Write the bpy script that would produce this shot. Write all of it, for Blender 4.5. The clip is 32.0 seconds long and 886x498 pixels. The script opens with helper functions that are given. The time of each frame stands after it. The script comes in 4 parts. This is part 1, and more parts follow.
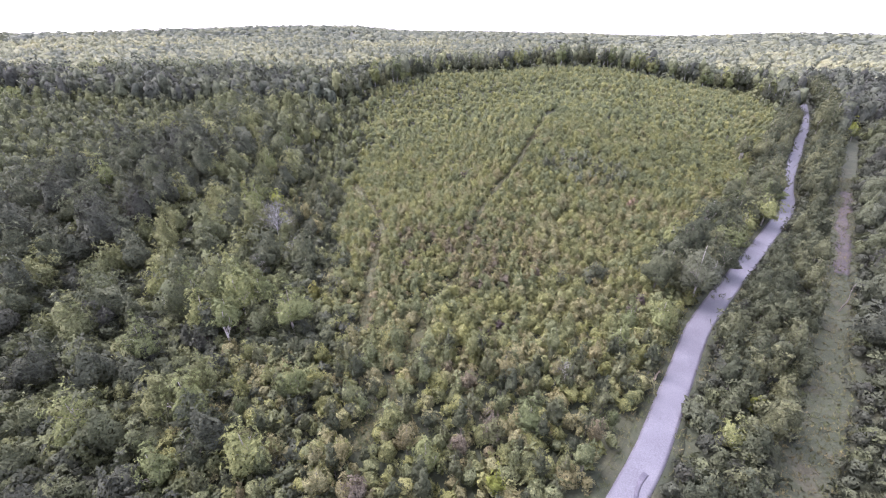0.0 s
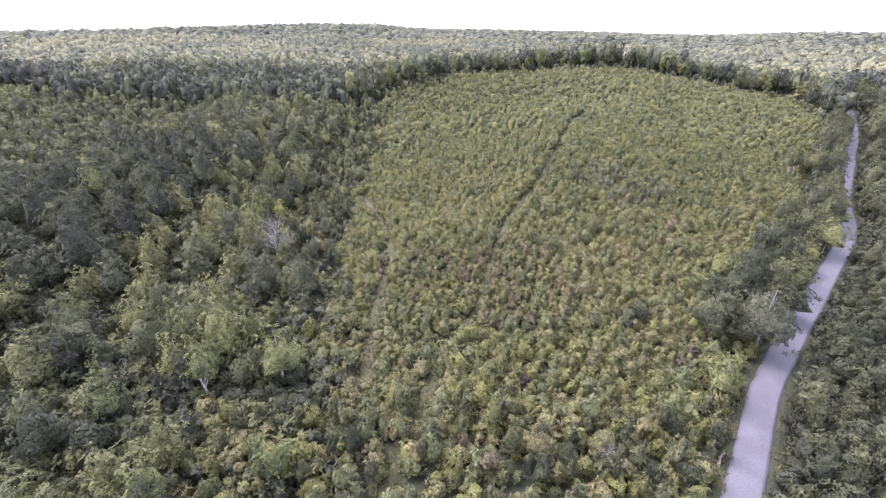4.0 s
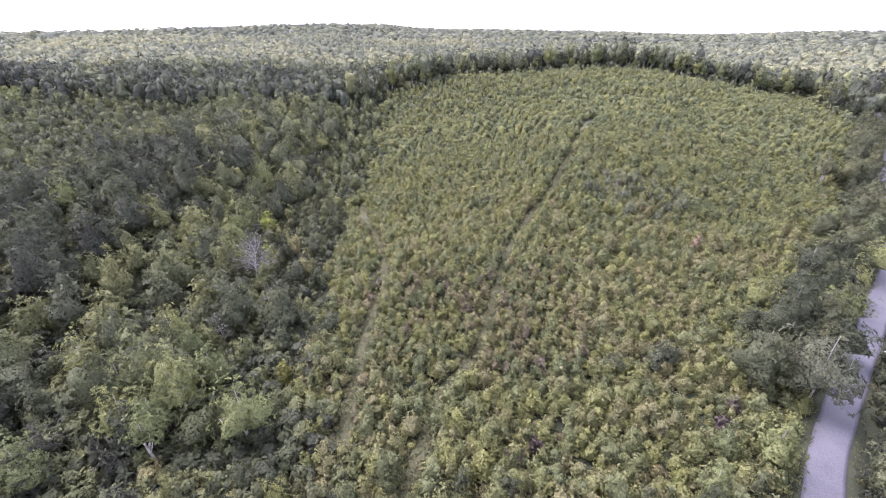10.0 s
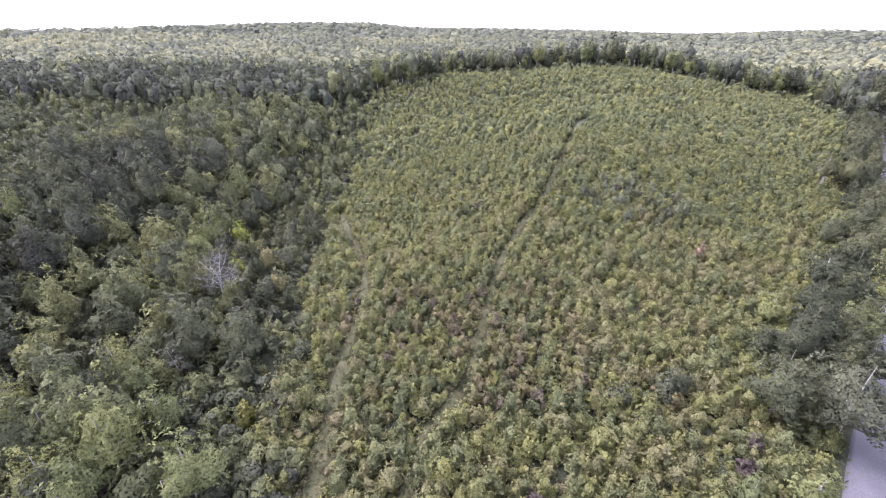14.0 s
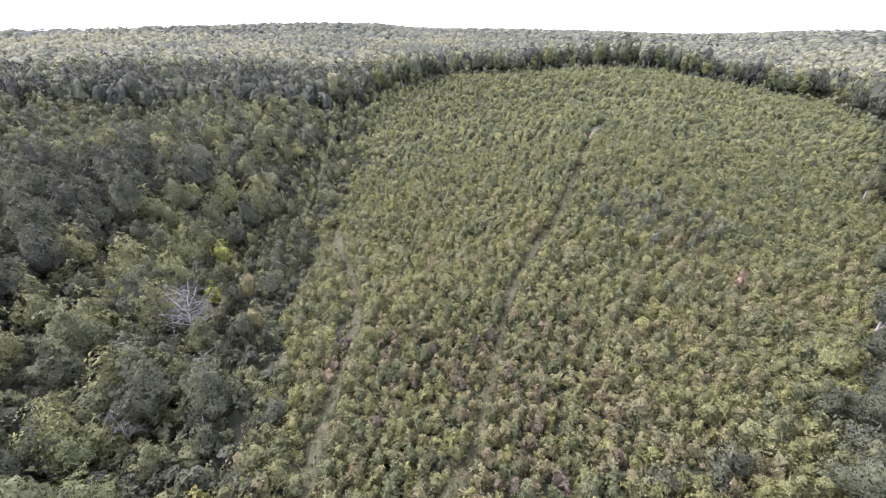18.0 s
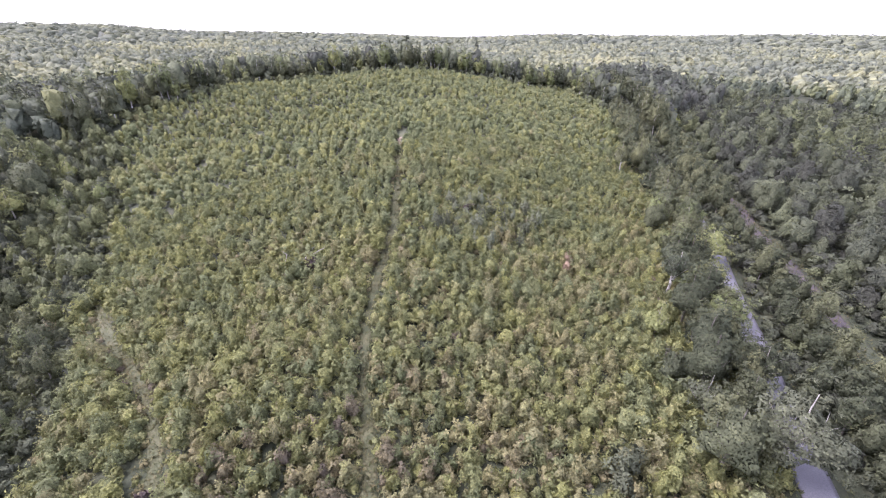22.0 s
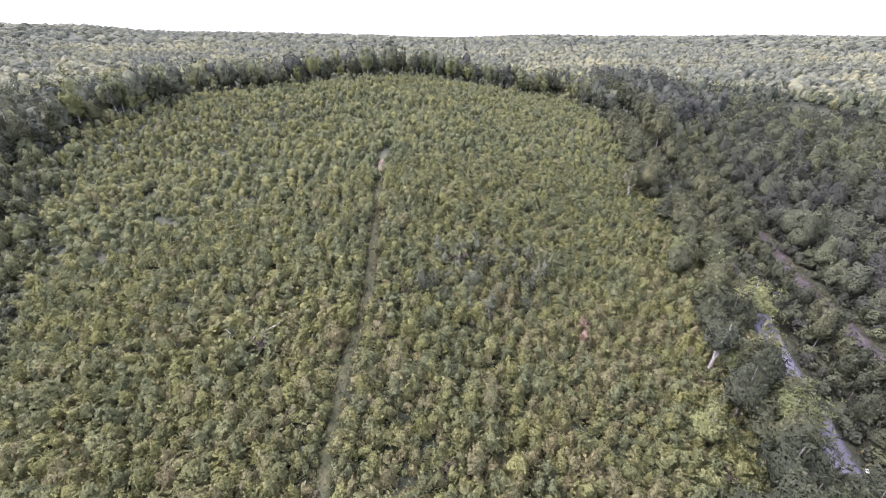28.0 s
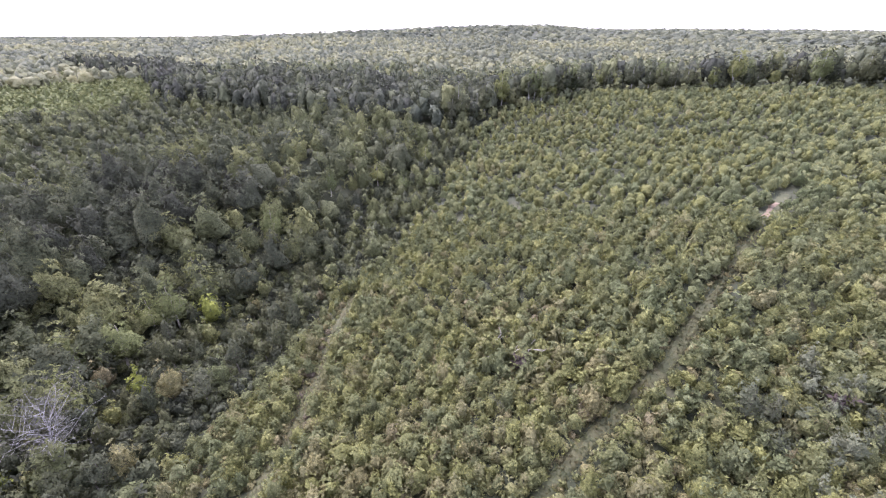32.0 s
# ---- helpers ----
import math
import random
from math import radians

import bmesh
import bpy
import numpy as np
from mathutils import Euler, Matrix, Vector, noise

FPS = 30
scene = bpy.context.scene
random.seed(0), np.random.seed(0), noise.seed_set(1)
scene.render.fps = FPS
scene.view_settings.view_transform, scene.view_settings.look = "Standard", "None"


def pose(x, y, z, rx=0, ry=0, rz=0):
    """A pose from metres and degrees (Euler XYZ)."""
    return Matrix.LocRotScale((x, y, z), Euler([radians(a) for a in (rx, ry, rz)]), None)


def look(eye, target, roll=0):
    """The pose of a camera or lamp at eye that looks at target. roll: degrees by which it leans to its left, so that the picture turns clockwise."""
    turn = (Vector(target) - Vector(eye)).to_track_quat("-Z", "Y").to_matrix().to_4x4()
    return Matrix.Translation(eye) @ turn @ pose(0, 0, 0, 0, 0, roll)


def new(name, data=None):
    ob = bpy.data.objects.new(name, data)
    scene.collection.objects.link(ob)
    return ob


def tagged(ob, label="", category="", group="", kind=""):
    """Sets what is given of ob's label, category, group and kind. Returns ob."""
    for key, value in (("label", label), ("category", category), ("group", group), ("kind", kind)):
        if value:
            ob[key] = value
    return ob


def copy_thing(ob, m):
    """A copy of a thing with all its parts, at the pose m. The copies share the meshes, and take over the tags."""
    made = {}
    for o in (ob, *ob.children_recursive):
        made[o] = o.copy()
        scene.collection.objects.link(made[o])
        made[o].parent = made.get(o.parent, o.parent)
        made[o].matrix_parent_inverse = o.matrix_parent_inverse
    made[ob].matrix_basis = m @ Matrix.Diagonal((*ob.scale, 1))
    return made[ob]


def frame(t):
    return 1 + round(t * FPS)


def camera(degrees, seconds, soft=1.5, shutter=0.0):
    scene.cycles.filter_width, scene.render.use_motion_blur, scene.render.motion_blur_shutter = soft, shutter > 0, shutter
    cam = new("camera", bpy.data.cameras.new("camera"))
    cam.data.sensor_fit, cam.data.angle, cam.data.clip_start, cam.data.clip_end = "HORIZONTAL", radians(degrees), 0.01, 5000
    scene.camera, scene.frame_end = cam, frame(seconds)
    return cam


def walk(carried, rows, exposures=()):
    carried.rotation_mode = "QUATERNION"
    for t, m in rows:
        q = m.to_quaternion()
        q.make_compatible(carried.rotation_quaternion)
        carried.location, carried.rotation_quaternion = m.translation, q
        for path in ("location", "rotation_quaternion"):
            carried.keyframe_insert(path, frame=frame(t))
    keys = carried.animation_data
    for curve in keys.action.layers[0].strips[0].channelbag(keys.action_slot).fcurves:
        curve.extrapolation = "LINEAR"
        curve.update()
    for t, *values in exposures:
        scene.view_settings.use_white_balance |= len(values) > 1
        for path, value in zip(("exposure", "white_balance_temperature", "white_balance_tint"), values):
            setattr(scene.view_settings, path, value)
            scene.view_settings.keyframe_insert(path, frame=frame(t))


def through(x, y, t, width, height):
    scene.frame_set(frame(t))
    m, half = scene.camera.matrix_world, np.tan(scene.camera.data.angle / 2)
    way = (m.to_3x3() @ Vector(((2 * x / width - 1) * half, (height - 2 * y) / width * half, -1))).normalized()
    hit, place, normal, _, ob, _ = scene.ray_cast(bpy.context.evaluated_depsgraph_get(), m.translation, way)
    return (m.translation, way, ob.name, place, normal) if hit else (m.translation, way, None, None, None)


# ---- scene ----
cam = camera(94.4, 32.0, soft=1.2)
PATH = [
    (0, (-2.76, -5.66, 58.46), (-2.21, 12.06, 49.20), 0.03),
    (0.5, (-2.70, -3.71, 58.38), (-2.18, 14.03, 49.17), -0.05),
    (1, (-2.67, -1.68, 58.37), (-2.21, 16.05, 49.13), -0.07),
    (1.5, (-2.68, 0.44, 58.41), (-2.31, 18.16, 49.14), -0.10),
    (2, (-2.73, 2.62, 58.46), (-2.44, 20.34, 49.17), -0.07),
    (2.5, (-2.81, 4.83, 58.52), (-2.61, 22.53, 49.21), 0.03),
    (3, (-2.90, 6.99, 58.59), (-2.77, 24.69, 49.27), 0.10),
    (3.5, (-2.96, 9.08, 58.68), (-2.95, 26.78, 49.37), 0.14),
    (4, (-2.99, 11.05, 58.80), (-3.10, 28.74, 49.48), 0.18),
    (4.5, (-2.96, 12.77, 58.89), (-3.17, 30.45, 49.53), 0.21),
    (6.5, (-2.78, 18.19, 58.45), (-3.28, 35.88, 49.14), 0.21),
    (7, (-2.66, 19.31, 58.34), (-3.14, 37.01, 49.05), 0.23),
    (7.5, (-2.46, 20.33, 58.26), (-2.96, 38.02, 48.95), 0.17),
    (8, (-2.23, 21.34, 58.20), (-2.73, 39.03, 48.88), 0.11),
    (8.5, (-1.97, 22.36, 58.15), (-2.47, 40.05, 48.84), 0.08),
    (9, (-1.70, 23.38, 58.10), (-2.20, 41.07, 48.78), 0.06),
    (9.5, (-1.43, 24.41, 58.04), (-1.90, 42.10, 48.73), 0.02),
    (10, (-1.18, 25.44, 57.94), (-1.58, 43.13, 48.63), 0.01),
    (10.5, (-0.96, 26.46, 57.80), (-1.34, 44.16, 48.49), 0.00),
    (11, (-0.78, 27.49, 57.63), (-1.09, 45.18, 48.32), 0.05),
    (11.5, (-0.65, 28.53, 57.46), (-0.90, 46.23, 48.15), 0.06),
    (12, (-0.55, 29.66, 57.29), (-0.64, 47.36, 47.98), 0.12),
    (12.5, (-0.45, 30.92, 57.13), (-0.48, 48.61, 47.81), 0.13),
    (13, (-0.35, 32.33, 56.98), (-0.33, 50.02, 47.65), 0.13),
    (13.5, (-0.24, 33.91, 56.83), (-0.17, 51.60, 47.50), 0.11),
    (14, (-0.14, 35.61, 56.68), (-0.08, 53.30, 47.34), 0.08),
    (14.5, (-0.07, 37.43, 56.54), (-0.02, 55.11, 47.19), 0.07),
    (16.5, (0.05, 45.01, 56.27), (0.03, 62.69, 46.92), 0.11),
    (17, (0.12, 46.95, 56.23), (0.02, 64.64, 46.89), 0.08),
    (17.5, (0.17, 48.92, 56.20), (0.04, 66.61, 46.87), 0.08),
    (18, (0.21, 50.91, 56.21), (0.04, 68.60, 46.89), 0.07),
    (18.5, (0.24, 52.89, 56.26), (0.05, 70.58, 46.94), 0.05),
    (19, (0.26, 54.89, 56.34), (0.04, 72.58, 47.01), 0.00),
    (19.5, (0.25, 56.92, 56.39), (0.11, 74.61, 47.05), -0.01),
    (20, (0.24, 59.00, 56.37), (0.40, 76.68, 47.02), -0.04),
    (20.5, (0.28, 61.14, 56.26), (2.10, 78.75, 46.95), 0.01),
    (21, (0.43, 63.30, 56.08), (4.71, 80.51, 46.83), 0.09),
    (21.5, (0.73, 65.46, 55.87), (7.14, 82.01, 46.65), 0.06),
    (22, (1.19, 67.56, 55.67), (9.10, 83.47, 46.47), 0.03),
    (22.5, (1.79, 69.60, 55.49), (9.83, 85.43, 46.29), 0.08),
    (23, (2.50, 71.57, 55.35), (10.59, 87.37, 46.14), 0.05),
    (23.5, (3.34, 73.48, 55.27), (11.45, 89.28, 46.06), 0.04),
    (24, (4.27, 75.36, 55.28), (12.41, 91.14, 46.07), -0.01),
    (24.5, (5.27, 77.23, 55.43), (13.43, 93.00, 46.21), -0.01),
    (25, (6.31, 79.09, 55.72), (14.51, 94.84, 46.51), -0.01),
    (25.5, (7.41, 80.97, 56.20), (15.64, 96.68, 46.95), 0.01),
    (27.5, (12.11, 88.59, 58.30), (20.45, 104.25, 49.08), 0.01),
    (28, (13.25, 90.39, 58.62), (21.59, 106.06, 49.41), 0.03),
    (28.5, (14.37, 92.07, 58.81), (22.66, 107.75, 49.59), 0.01),
    (29, (15.50, 93.68, 58.92), (23.04, 109.74, 49.69), 0.00),
    (29.5, (16.64, 95.29, 58.92), (22.50, 112.04, 49.70), -0.08),
    (30, (17.77, 96.95, 58.81), (21.15, 114.36, 49.57), -0.24),
    (30.5, (18.79, 98.64, 58.65), (19.45, 116.37, 49.42), -0.44),
    (31, (19.58, 100.30, 58.54), (17.50, 117.93, 49.33), -0.51),
    (31.5, (20.06, 101.84, 58.58), (15.37, 118.96, 49.37), -0.44),
    (32, (20.22, 103.24, 58.78), (13.43, 119.62, 49.52), -0.33),
]

walk(cam, [(t, look(eye, target, roll)) for t, eye, target, roll in PATH], exposures=((0, 2.33, 5850, 32.0), (14, 2.26, 5850, 32.0), (25, 2.26, 5850, 32.0), (28, 2.10, 5850, 32.0), (32, 2.18, 5850, 32.0)))

# ---------------------------------------------------------------- sky and sun
SUN_UP, SUN_ROUND = radians(58), radians(-62)
world = bpy.data.worlds.new("sky")
scene.world = world
world.use_nodes = True
wn, wl = world.node_tree.nodes, world.node_tree.links
sky = wn.new("ShaderNodeTexSky")
sky.sky_type, sky.sun_disc = "NISHITA", False
sky.sun_elevation, sky.sun_rotation = SUN_UP, SUN_ROUND
sky.air_density, sky.dust_density, sky.ozone_density = 1.0, 1.2, 1.0
veil = wn.new("ShaderNodeHueSaturation")
veil.inputs["Saturation"].default_value = 0.25
wl.new(sky.outputs[0], veil.inputs["Color"])
wl.new(veil.outputs[0], wn["Background"].inputs["Color"])
wn["Background"].inputs["Strength"].default_value = 0.165
sun = new("sun", bpy.data.lights.new("sun", "SUN"))
sun.data.energy, sun.data.angle, sun.data.color = 1.4, radians(36), (1.0, 0.94, 0.85)
away = Vector((math.sin(SUN_ROUND) * math.cos(SUN_UP), math.cos(SUN_ROUND) * math.cos(SUN_UP), math.sin(SUN_UP)))
sun.matrix_world = look(away * 400, (0, 0, 0))

# ---------------------------------------------------------------- materials
def blank(name):
    m = bpy.data.materials.new(name)
    m.use_nodes = True
    nt = m.node_tree
    return m, nt, nt.nodes["Principled BSDF"]


def ramp_node(nt, stops):
    r = nt.nodes.new("ShaderNodeValToRGB")
    e = r.color_ramp.elements
    while len(e) < len(stops):
        e.new(0.5)
    for el, (p, c) in zip(e, stops):
        el.position, el.color = p, (*c, 1)
    return r


def noise_node(nt, scale, detail=4.0, rough=0.6):
    g = nt.nodes.new("ShaderNodeNewGeometry")
    n = nt.nodes.new("ShaderNodeTexNoise")
    n.inputs["Scale"].default_value, n.inputs["Detail"].default_value, n.inputs["Roughness"].default_value = scale, detail, rough
    nt.links.new(g.outputs["Position"], n.inputs["Vector"])
    return n


def mixed(nt, a, b, fac, mode="MIX"):
    m = nt.nodes.new("ShaderNodeMix")
    m.data_type, m.blend_type = "RGBA", mode
    for socket, v in ((m.inputs["Factor"], fac), (m.inputs["A"], a), (m.inputs["B"], b)):
        if hasattr(v, "is_output"):
            nt.links.new(v, socket)
        else:
            socket.default_value = v if isinstance(v, float) else (*v, 1)
    return m.outputs["Result"]


def foliage(name, stops, joined, leaf=0.2, through=0.22, cell=4.5, gaps=0.0, tilt_by=0.26, patch_scale=0.035, patch_by=0.6, island=0.6, knobby=1.0):
    """Leaves: one hue a tree, patches of hue over the land, and in each spray small leaves of their own tone and tilt, with gaps."""
    m, nt, bsdf = blank(name)
    L = nt.links
    r = ramp_node(nt, stops)
    if joined:
        a = nt.nodes.new("ShaderNodeAttribute")
        a.attribute_name = "tint"
        hue = a.outputs["Fac"]
    else:
        hue = nt.nodes.new("ShaderNodeObjectInfo").outputs["Random"]
    patch = noise_node(nt, patch_scale, 3.0)
    add = nt.nodes.new("ShaderNodeMath")
    add.operation = "MULTIPLY_ADD"
    add.inputs[1].default_value, add.inputs[2].default_value = patch_by, -patch_by / 2
    L.new(patch.outputs["Fac"], add.inputs[0])
    shift = nt.nodes.new("ShaderNodeMath")
    L.new(add.outputs[0], shift.inputs[0])
    L.new(hue, shift.inputs[1])
    L.new(shift.outputs[0], r.inputs["Fac"])
    geo = nt.nodes.new("ShaderNodeNewGeometry")
    cells = nt.nodes.new("ShaderNodeTexVoronoi")
    cells.inputs["Scale"].default_value = cell
    L.new(geo.outputs["Position"], cells.inputs["Vector"])
    one = nt.nodes.new("ShaderNodeSeparateColor")
    L.new(cells.outputs["Color"], one.inputs[0])
    both = nt.nodes.new("ShaderNodeMath")
    both.operation = "MULTIPLY_ADD"
    both.inputs[1].default_value = 1.0 - island
    half = nt.nodes.new("ShaderNodeMath")
    half.operation = "MULTIPLY"
    half.inputs[1].default_value = island
    L.new(geo.outputs["Random Per Island"], half.inputs[0])
    L.new(one.outputs[0], both.inputs[0])
    L.new(half.outputs[0], both.inputs[2])
    tone = ramp_node(nt, [(0.1, (1 - leaf,) * 3), (0.6, (0.960, 0.970, 0.980)), (0.95, (1 + leaf * 1.5, 1 + leaf * 1.4, 1 + leaf))])
    L.new(both.outputs[0], tone.inputs["Fac"])
    col = mixed(nt, r.outputs[0], tone.outputs[0], 1.0, "MULTIPLY")
    # leaf clusters of two sizes, each rounded, and each small leaf tilts its own way
    tilt = nt.nodes.new("ShaderNodeVectorMath")
    tilt.operation = "SUBTRACT"
    tilt.inputs[1].default_value = (0.5, 0.5, 0.45)
    L.new(cells.outputs["Color"], tilt.inputs[0])
    lean = nt.nodes.new("ShaderNodeVectorMath")
    lean.operation = "MULTIPLY_ADD"
    lean.inputs[1].default_value = (tilt_by,) * 3
    L.new(tilt.outputs[0], lean.inputs[0])
    L.new(geo.outputs["Normal"], lean.inputs[2])
    for size, swell in ((cell, 0.7 * knobby), (cell * 0.3, 1.3 * knobby)):
        lump = cells
        if size != cell:
            lump = nt.nodes.new("ShaderNodeTexVoronoi")
            lump.inputs["Scale"].default_value = size
            L.new(geo.outputs["Position"], lump.inputs["Vector"])
        off = nt.nodes.new("ShaderNodeVectorMath")
        off.operation = "SUBTRACT"
        L.new(geo.outputs["Position"], off.inputs[0])
        L.new(lump.outputs["Position"], off.inputs[1])
        bent = nt.nodes.new("ShaderNodeVectorMath")
        bent.operation = "MULTIPLY_ADD"
        bent.inputs[1].default_value = (size * swell,) * 3
        L.new(off.outputs[0], bent.inputs[0])
        L.new(lean.outputs[0], bent.inputs[2])
        lean = bent
    unit = nt.nodes.new("ShaderNodeVectorMath")
    unit.operation = "NORMALIZE"
    L.new(lean.outputs[0], unit.inputs[0])
    L.new(col, bsdf.inputs["Base Color"])
    L.new(unit.outputs[0], bsdf.inputs["Normal"])
    bsdf.inputs["Roughness"].default_value = 0.75
    bsdf.inputs["Specular IOR Level"].default_value = 0.12
    tr = nt.nodes.new("ShaderNodeBsdfTranslucent")
    L.new(col, tr.inputs["Color"])
    mx = nt.nodes.new("ShaderNodeMixShader")
    mx.inputs[0].default_value = through
    L.new(bsdf.outputs[0], mx.inputs[1])
    L.new(tr.outputs[0], mx.inputs[2])
    gap = nt.nodes.new("ShaderNodeMath")
    gap.operation = "LESS_THAN"
    gap.inputs[1].default_value = gaps
    L.new(one.outputs[1], gap.inputs[0])
    clear = nt.nodes.new("ShaderNodeBsdfTransparent")
    cut = nt.nodes.new("ShaderNodeMixShader")
    L.new(gap.outputs[0], cut.inputs[0])
    L.new(mx.outputs[0], cut.inputs[1])
    L.new(clear.outputs[0], cut.inputs[2])
    L.new(cut.outputs[0], nt.nodes["Material Output"].inputs["Surface"])
    return m


def earth(name, a, b, c, coarse, fine, bump=0.4, rough=0.9):
    """Ground of three colours mixed by a coarse and a fine noise."""
    m, nt, bsdf = blank(name)
    L = nt.links
    n1, n2 = noise_node(nt, coarse, 5.0), noise_node(nt, fine, 6.0, 0.7)
    r = ramp_node(nt, [(0.35, a), (0.52, b), (0.68, c)])
    L.new(n1.outputs["Fac"], r.inputs["Fac"])
    t = ramp_node(nt, [(0.3, (0.576, 0.582, 0.588)), (0.7, (1.248, 1.261, 1.274))])
    L.new(n2.outputs["Fac"], t.inputs["Fac"])
    L.new(mixed(nt, r.outputs[0], t.outputs[0], 1.0, "MULTIPLY"), bsdf.inputs["Base Color"])
    bp = nt.nodes.new("ShaderNodeBump")
    bp.inputs["Strength"].default_value, bp.inputs["Distance"].default_value = bump, 0.2
    L.new(n2.outputs["Fac"], bp.inputs["Height"])
    L.new(bp.outputs[0], bsdf.inputs["Normal"])
    bsdf.inputs["Roughness"].default_value = rough
    return m


FIELD = [(0.0, (0.122, 0.141, 0.070)), (0.2, (0.153, 0.167, 0.085)), (0.38, (0.172, 0.181, 0.080)), (0.52, (0.202, 0.207, 0.078)), (0.62, (0.194, 0.189, 0.099)),
         (0.75, (0.206, 0.191, 0.093)), (0.88, (0.190, 0.167, 0.097)), (1.0, (0.147, 0.126, 0.095))]
WOOD = [(0.0, (0.051, 0.053, 0.041)), (0.3, (0.068, 0.075, 0.051)), (0.6, (0.094, 0.104, 0.059)), (0.85, (0.126, 0.138, 0.067)), (1.0, (0.160, 0.166, 0.075))]
BRIGHT = [(0.0, (0.114, 0.134, 0.062)), (0.5, (0.156, 0.174, 0.074)), (1.0, (0.205, 0.214, 0.086))]
# far woods: distance haze is put into these paler, greyer leaf colours
FAR_HAZE = [(0.0, (0.122, 0.134, 0.106)), (0.35, (0.172, 0.184, 0.130)), (0.6, (0.228, 0.236, 0.148)), (0.85, (0.300, 0.292, 0.162)), (1.0, (0.262, 0.246, 0.162))]
# mid woods: a little haze blue is mixed into the leaf colours
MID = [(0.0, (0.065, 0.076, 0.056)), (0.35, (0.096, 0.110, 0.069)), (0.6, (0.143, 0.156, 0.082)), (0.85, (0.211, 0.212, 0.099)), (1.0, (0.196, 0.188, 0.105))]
m_field = foliage("sapling leaves", FIELD, True, 0.34, 0.38, 6.4, 0.22, 0.26, island=0.2, patch_by=0.8, knobby=0.3)
m_field_one = foliage("sapling leaves of one", FIELD, False, 0.34, 0.38, 6.4, 0.22, 0.26, island=0.2, patch_by=0.8, knobby=0.3)
m_wood = foliage("wood leaves", WOOD, True, 0.3, 0.25, 4.6, 0.24, 0.35, island=0.3, knobby=0.5)
m_wood_one = foliage("wood leaves of one", [(0.0, (0.054, 0.062, 0.038)), (0.5, (0.084, 0.092, 0.052)), (1.0, (0.128, 0.132, 0.068))], False, 0.3, 0.25, 5.4, 0.24, 0.35, island=0.3, knobby=0.5)
m_bright = foliage("light leaves", BRIGHT, True, 0.26, 0.2, 3.0, 0.0, 0.5, island=0.0)
m_bright_one = foliage("light leaves of one", BRIGHT, False, 0.28, 0.25, 5.4, 0.24, 0.35, island=0.3, knobby=0.5)
# broad patches colour the far woods as sunlit and cloud-dulled tracts
m_far_haze = foliage("hazy far leaves", FAR_HAZE, True, 0.1, 0.38, cell=0.8, gaps=0.0, tilt_by=0.2, island=0.0, patch_scale=0.009, patch_by=1.5, knobby=0.3)
# patch noise paints lit and dull stretches into the mid woods
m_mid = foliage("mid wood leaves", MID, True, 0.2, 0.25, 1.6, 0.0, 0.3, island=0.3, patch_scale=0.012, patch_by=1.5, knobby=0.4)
m_brown = foliage("brown brush", [(0.0, (0.070, 0.056, 0.052)), (1.0, (0.100, 0.080, 0.072))], False)
# wood colours with blue raised, a touch of haze painted on the belts
m_belt = foliage("belt leaves", [(p, (r, g, b * 1.08)) for p, (r, g, b) in WOOD], True, 0.2, 0.15, cell=1.6, gaps=0.0, tilt_by=0.3, island=0.4, knobby=0.4)
m_orange = foliage("turning leaves", [(0.0, (0.165, 0.162, 0.052)), (1.0, (0.20, 0.19, 0.062))], False)
m_yellow = foliage("yellow green leaves", [(0.0, (0.19, 0.22, 0.05)), (1.0, (0.26, 0.28, 0.07))], False)
m_grey_leaf = foliage("grey twigs", [(0.0, (0.115, 0.115, 0.100)), (1.0, (0.165, 0.162, 0.145))], False, 0.3, 0.1, 9.0, 0.62)
m_sage = foliage("grey green leaves", [(0.0, (0.072, 0.082, 0.052)), (1.0, (0.098, 0.104, 0.066))], False, 0.3, 0.22, 5.0, 0.42, 0.45, island=0.3, knobby=0.5)
m_silver = foliage("pale green leaves", [(0.0, (0.142, 0.158, 0.104)), (1.0, (0.186, 0.196, 0.130))], False, 0.28, 0.3, 5.4, 0.22, 0.3, island=0.3, knobby=0.4)
m_tan = foliage("dead tan leaves", [(0.0, (0.20, 0.145, 0.10)), (1.0, (0.25, 0.18, 0.125))], False)
m_grass = foliage("grass blades", [(0.0, (0.066, 0.078, 0.034)), (0.5, (0.100, 0.102, 0.048)), (1.0, (0.142, 0.120, 0.062))], True, 0.3, gaps=0.0)
m_bark = earth("grey bark", (0.10, 0.085, 0.07), (0.16, 0.14, 0.12), (0.24, 0.22, 0.20), 1.5, 9.0)
m_pale = earth("bare pale wood", (0.26, 0.235, 0.20), (0.36, 0.33, 0.295), (0.45, 0.425, 0.385), 1.2, 9.0)
m_grey = earth("weathered wood", (0.20, 0.19, 0.18), (0.30, 0.29, 0.28), (0.40, 0.39, 0.38), 1.2, 9.0)
m_log = earth("dry tan wood", (0.22, 0.17, 0.12), (0.31, 0.25, 0.18), (0.40, 0.33, 0.25), 1.5, 8.0)
m_white = earth("dirty white plastic", (0.62, 0.62, 0.60), (0.74, 0.74, 0.72), (0.80, 0.80, 0.79), 3.0, 14.0, 0.2, 0.5)
m_ground = earth("litter and weeds", (0.026, 0.033, 0.015), (0.040, 0.046, 0.022), (0.060, 0.060, 0.030), 0.12, 2.6, 0.8)
m_verge = earth("mown grass", (0.022, 0.028, 0.013), (0.033, 0.039, 0.018), (0.048, 0.049, 0.027), 0.25, 3.0)
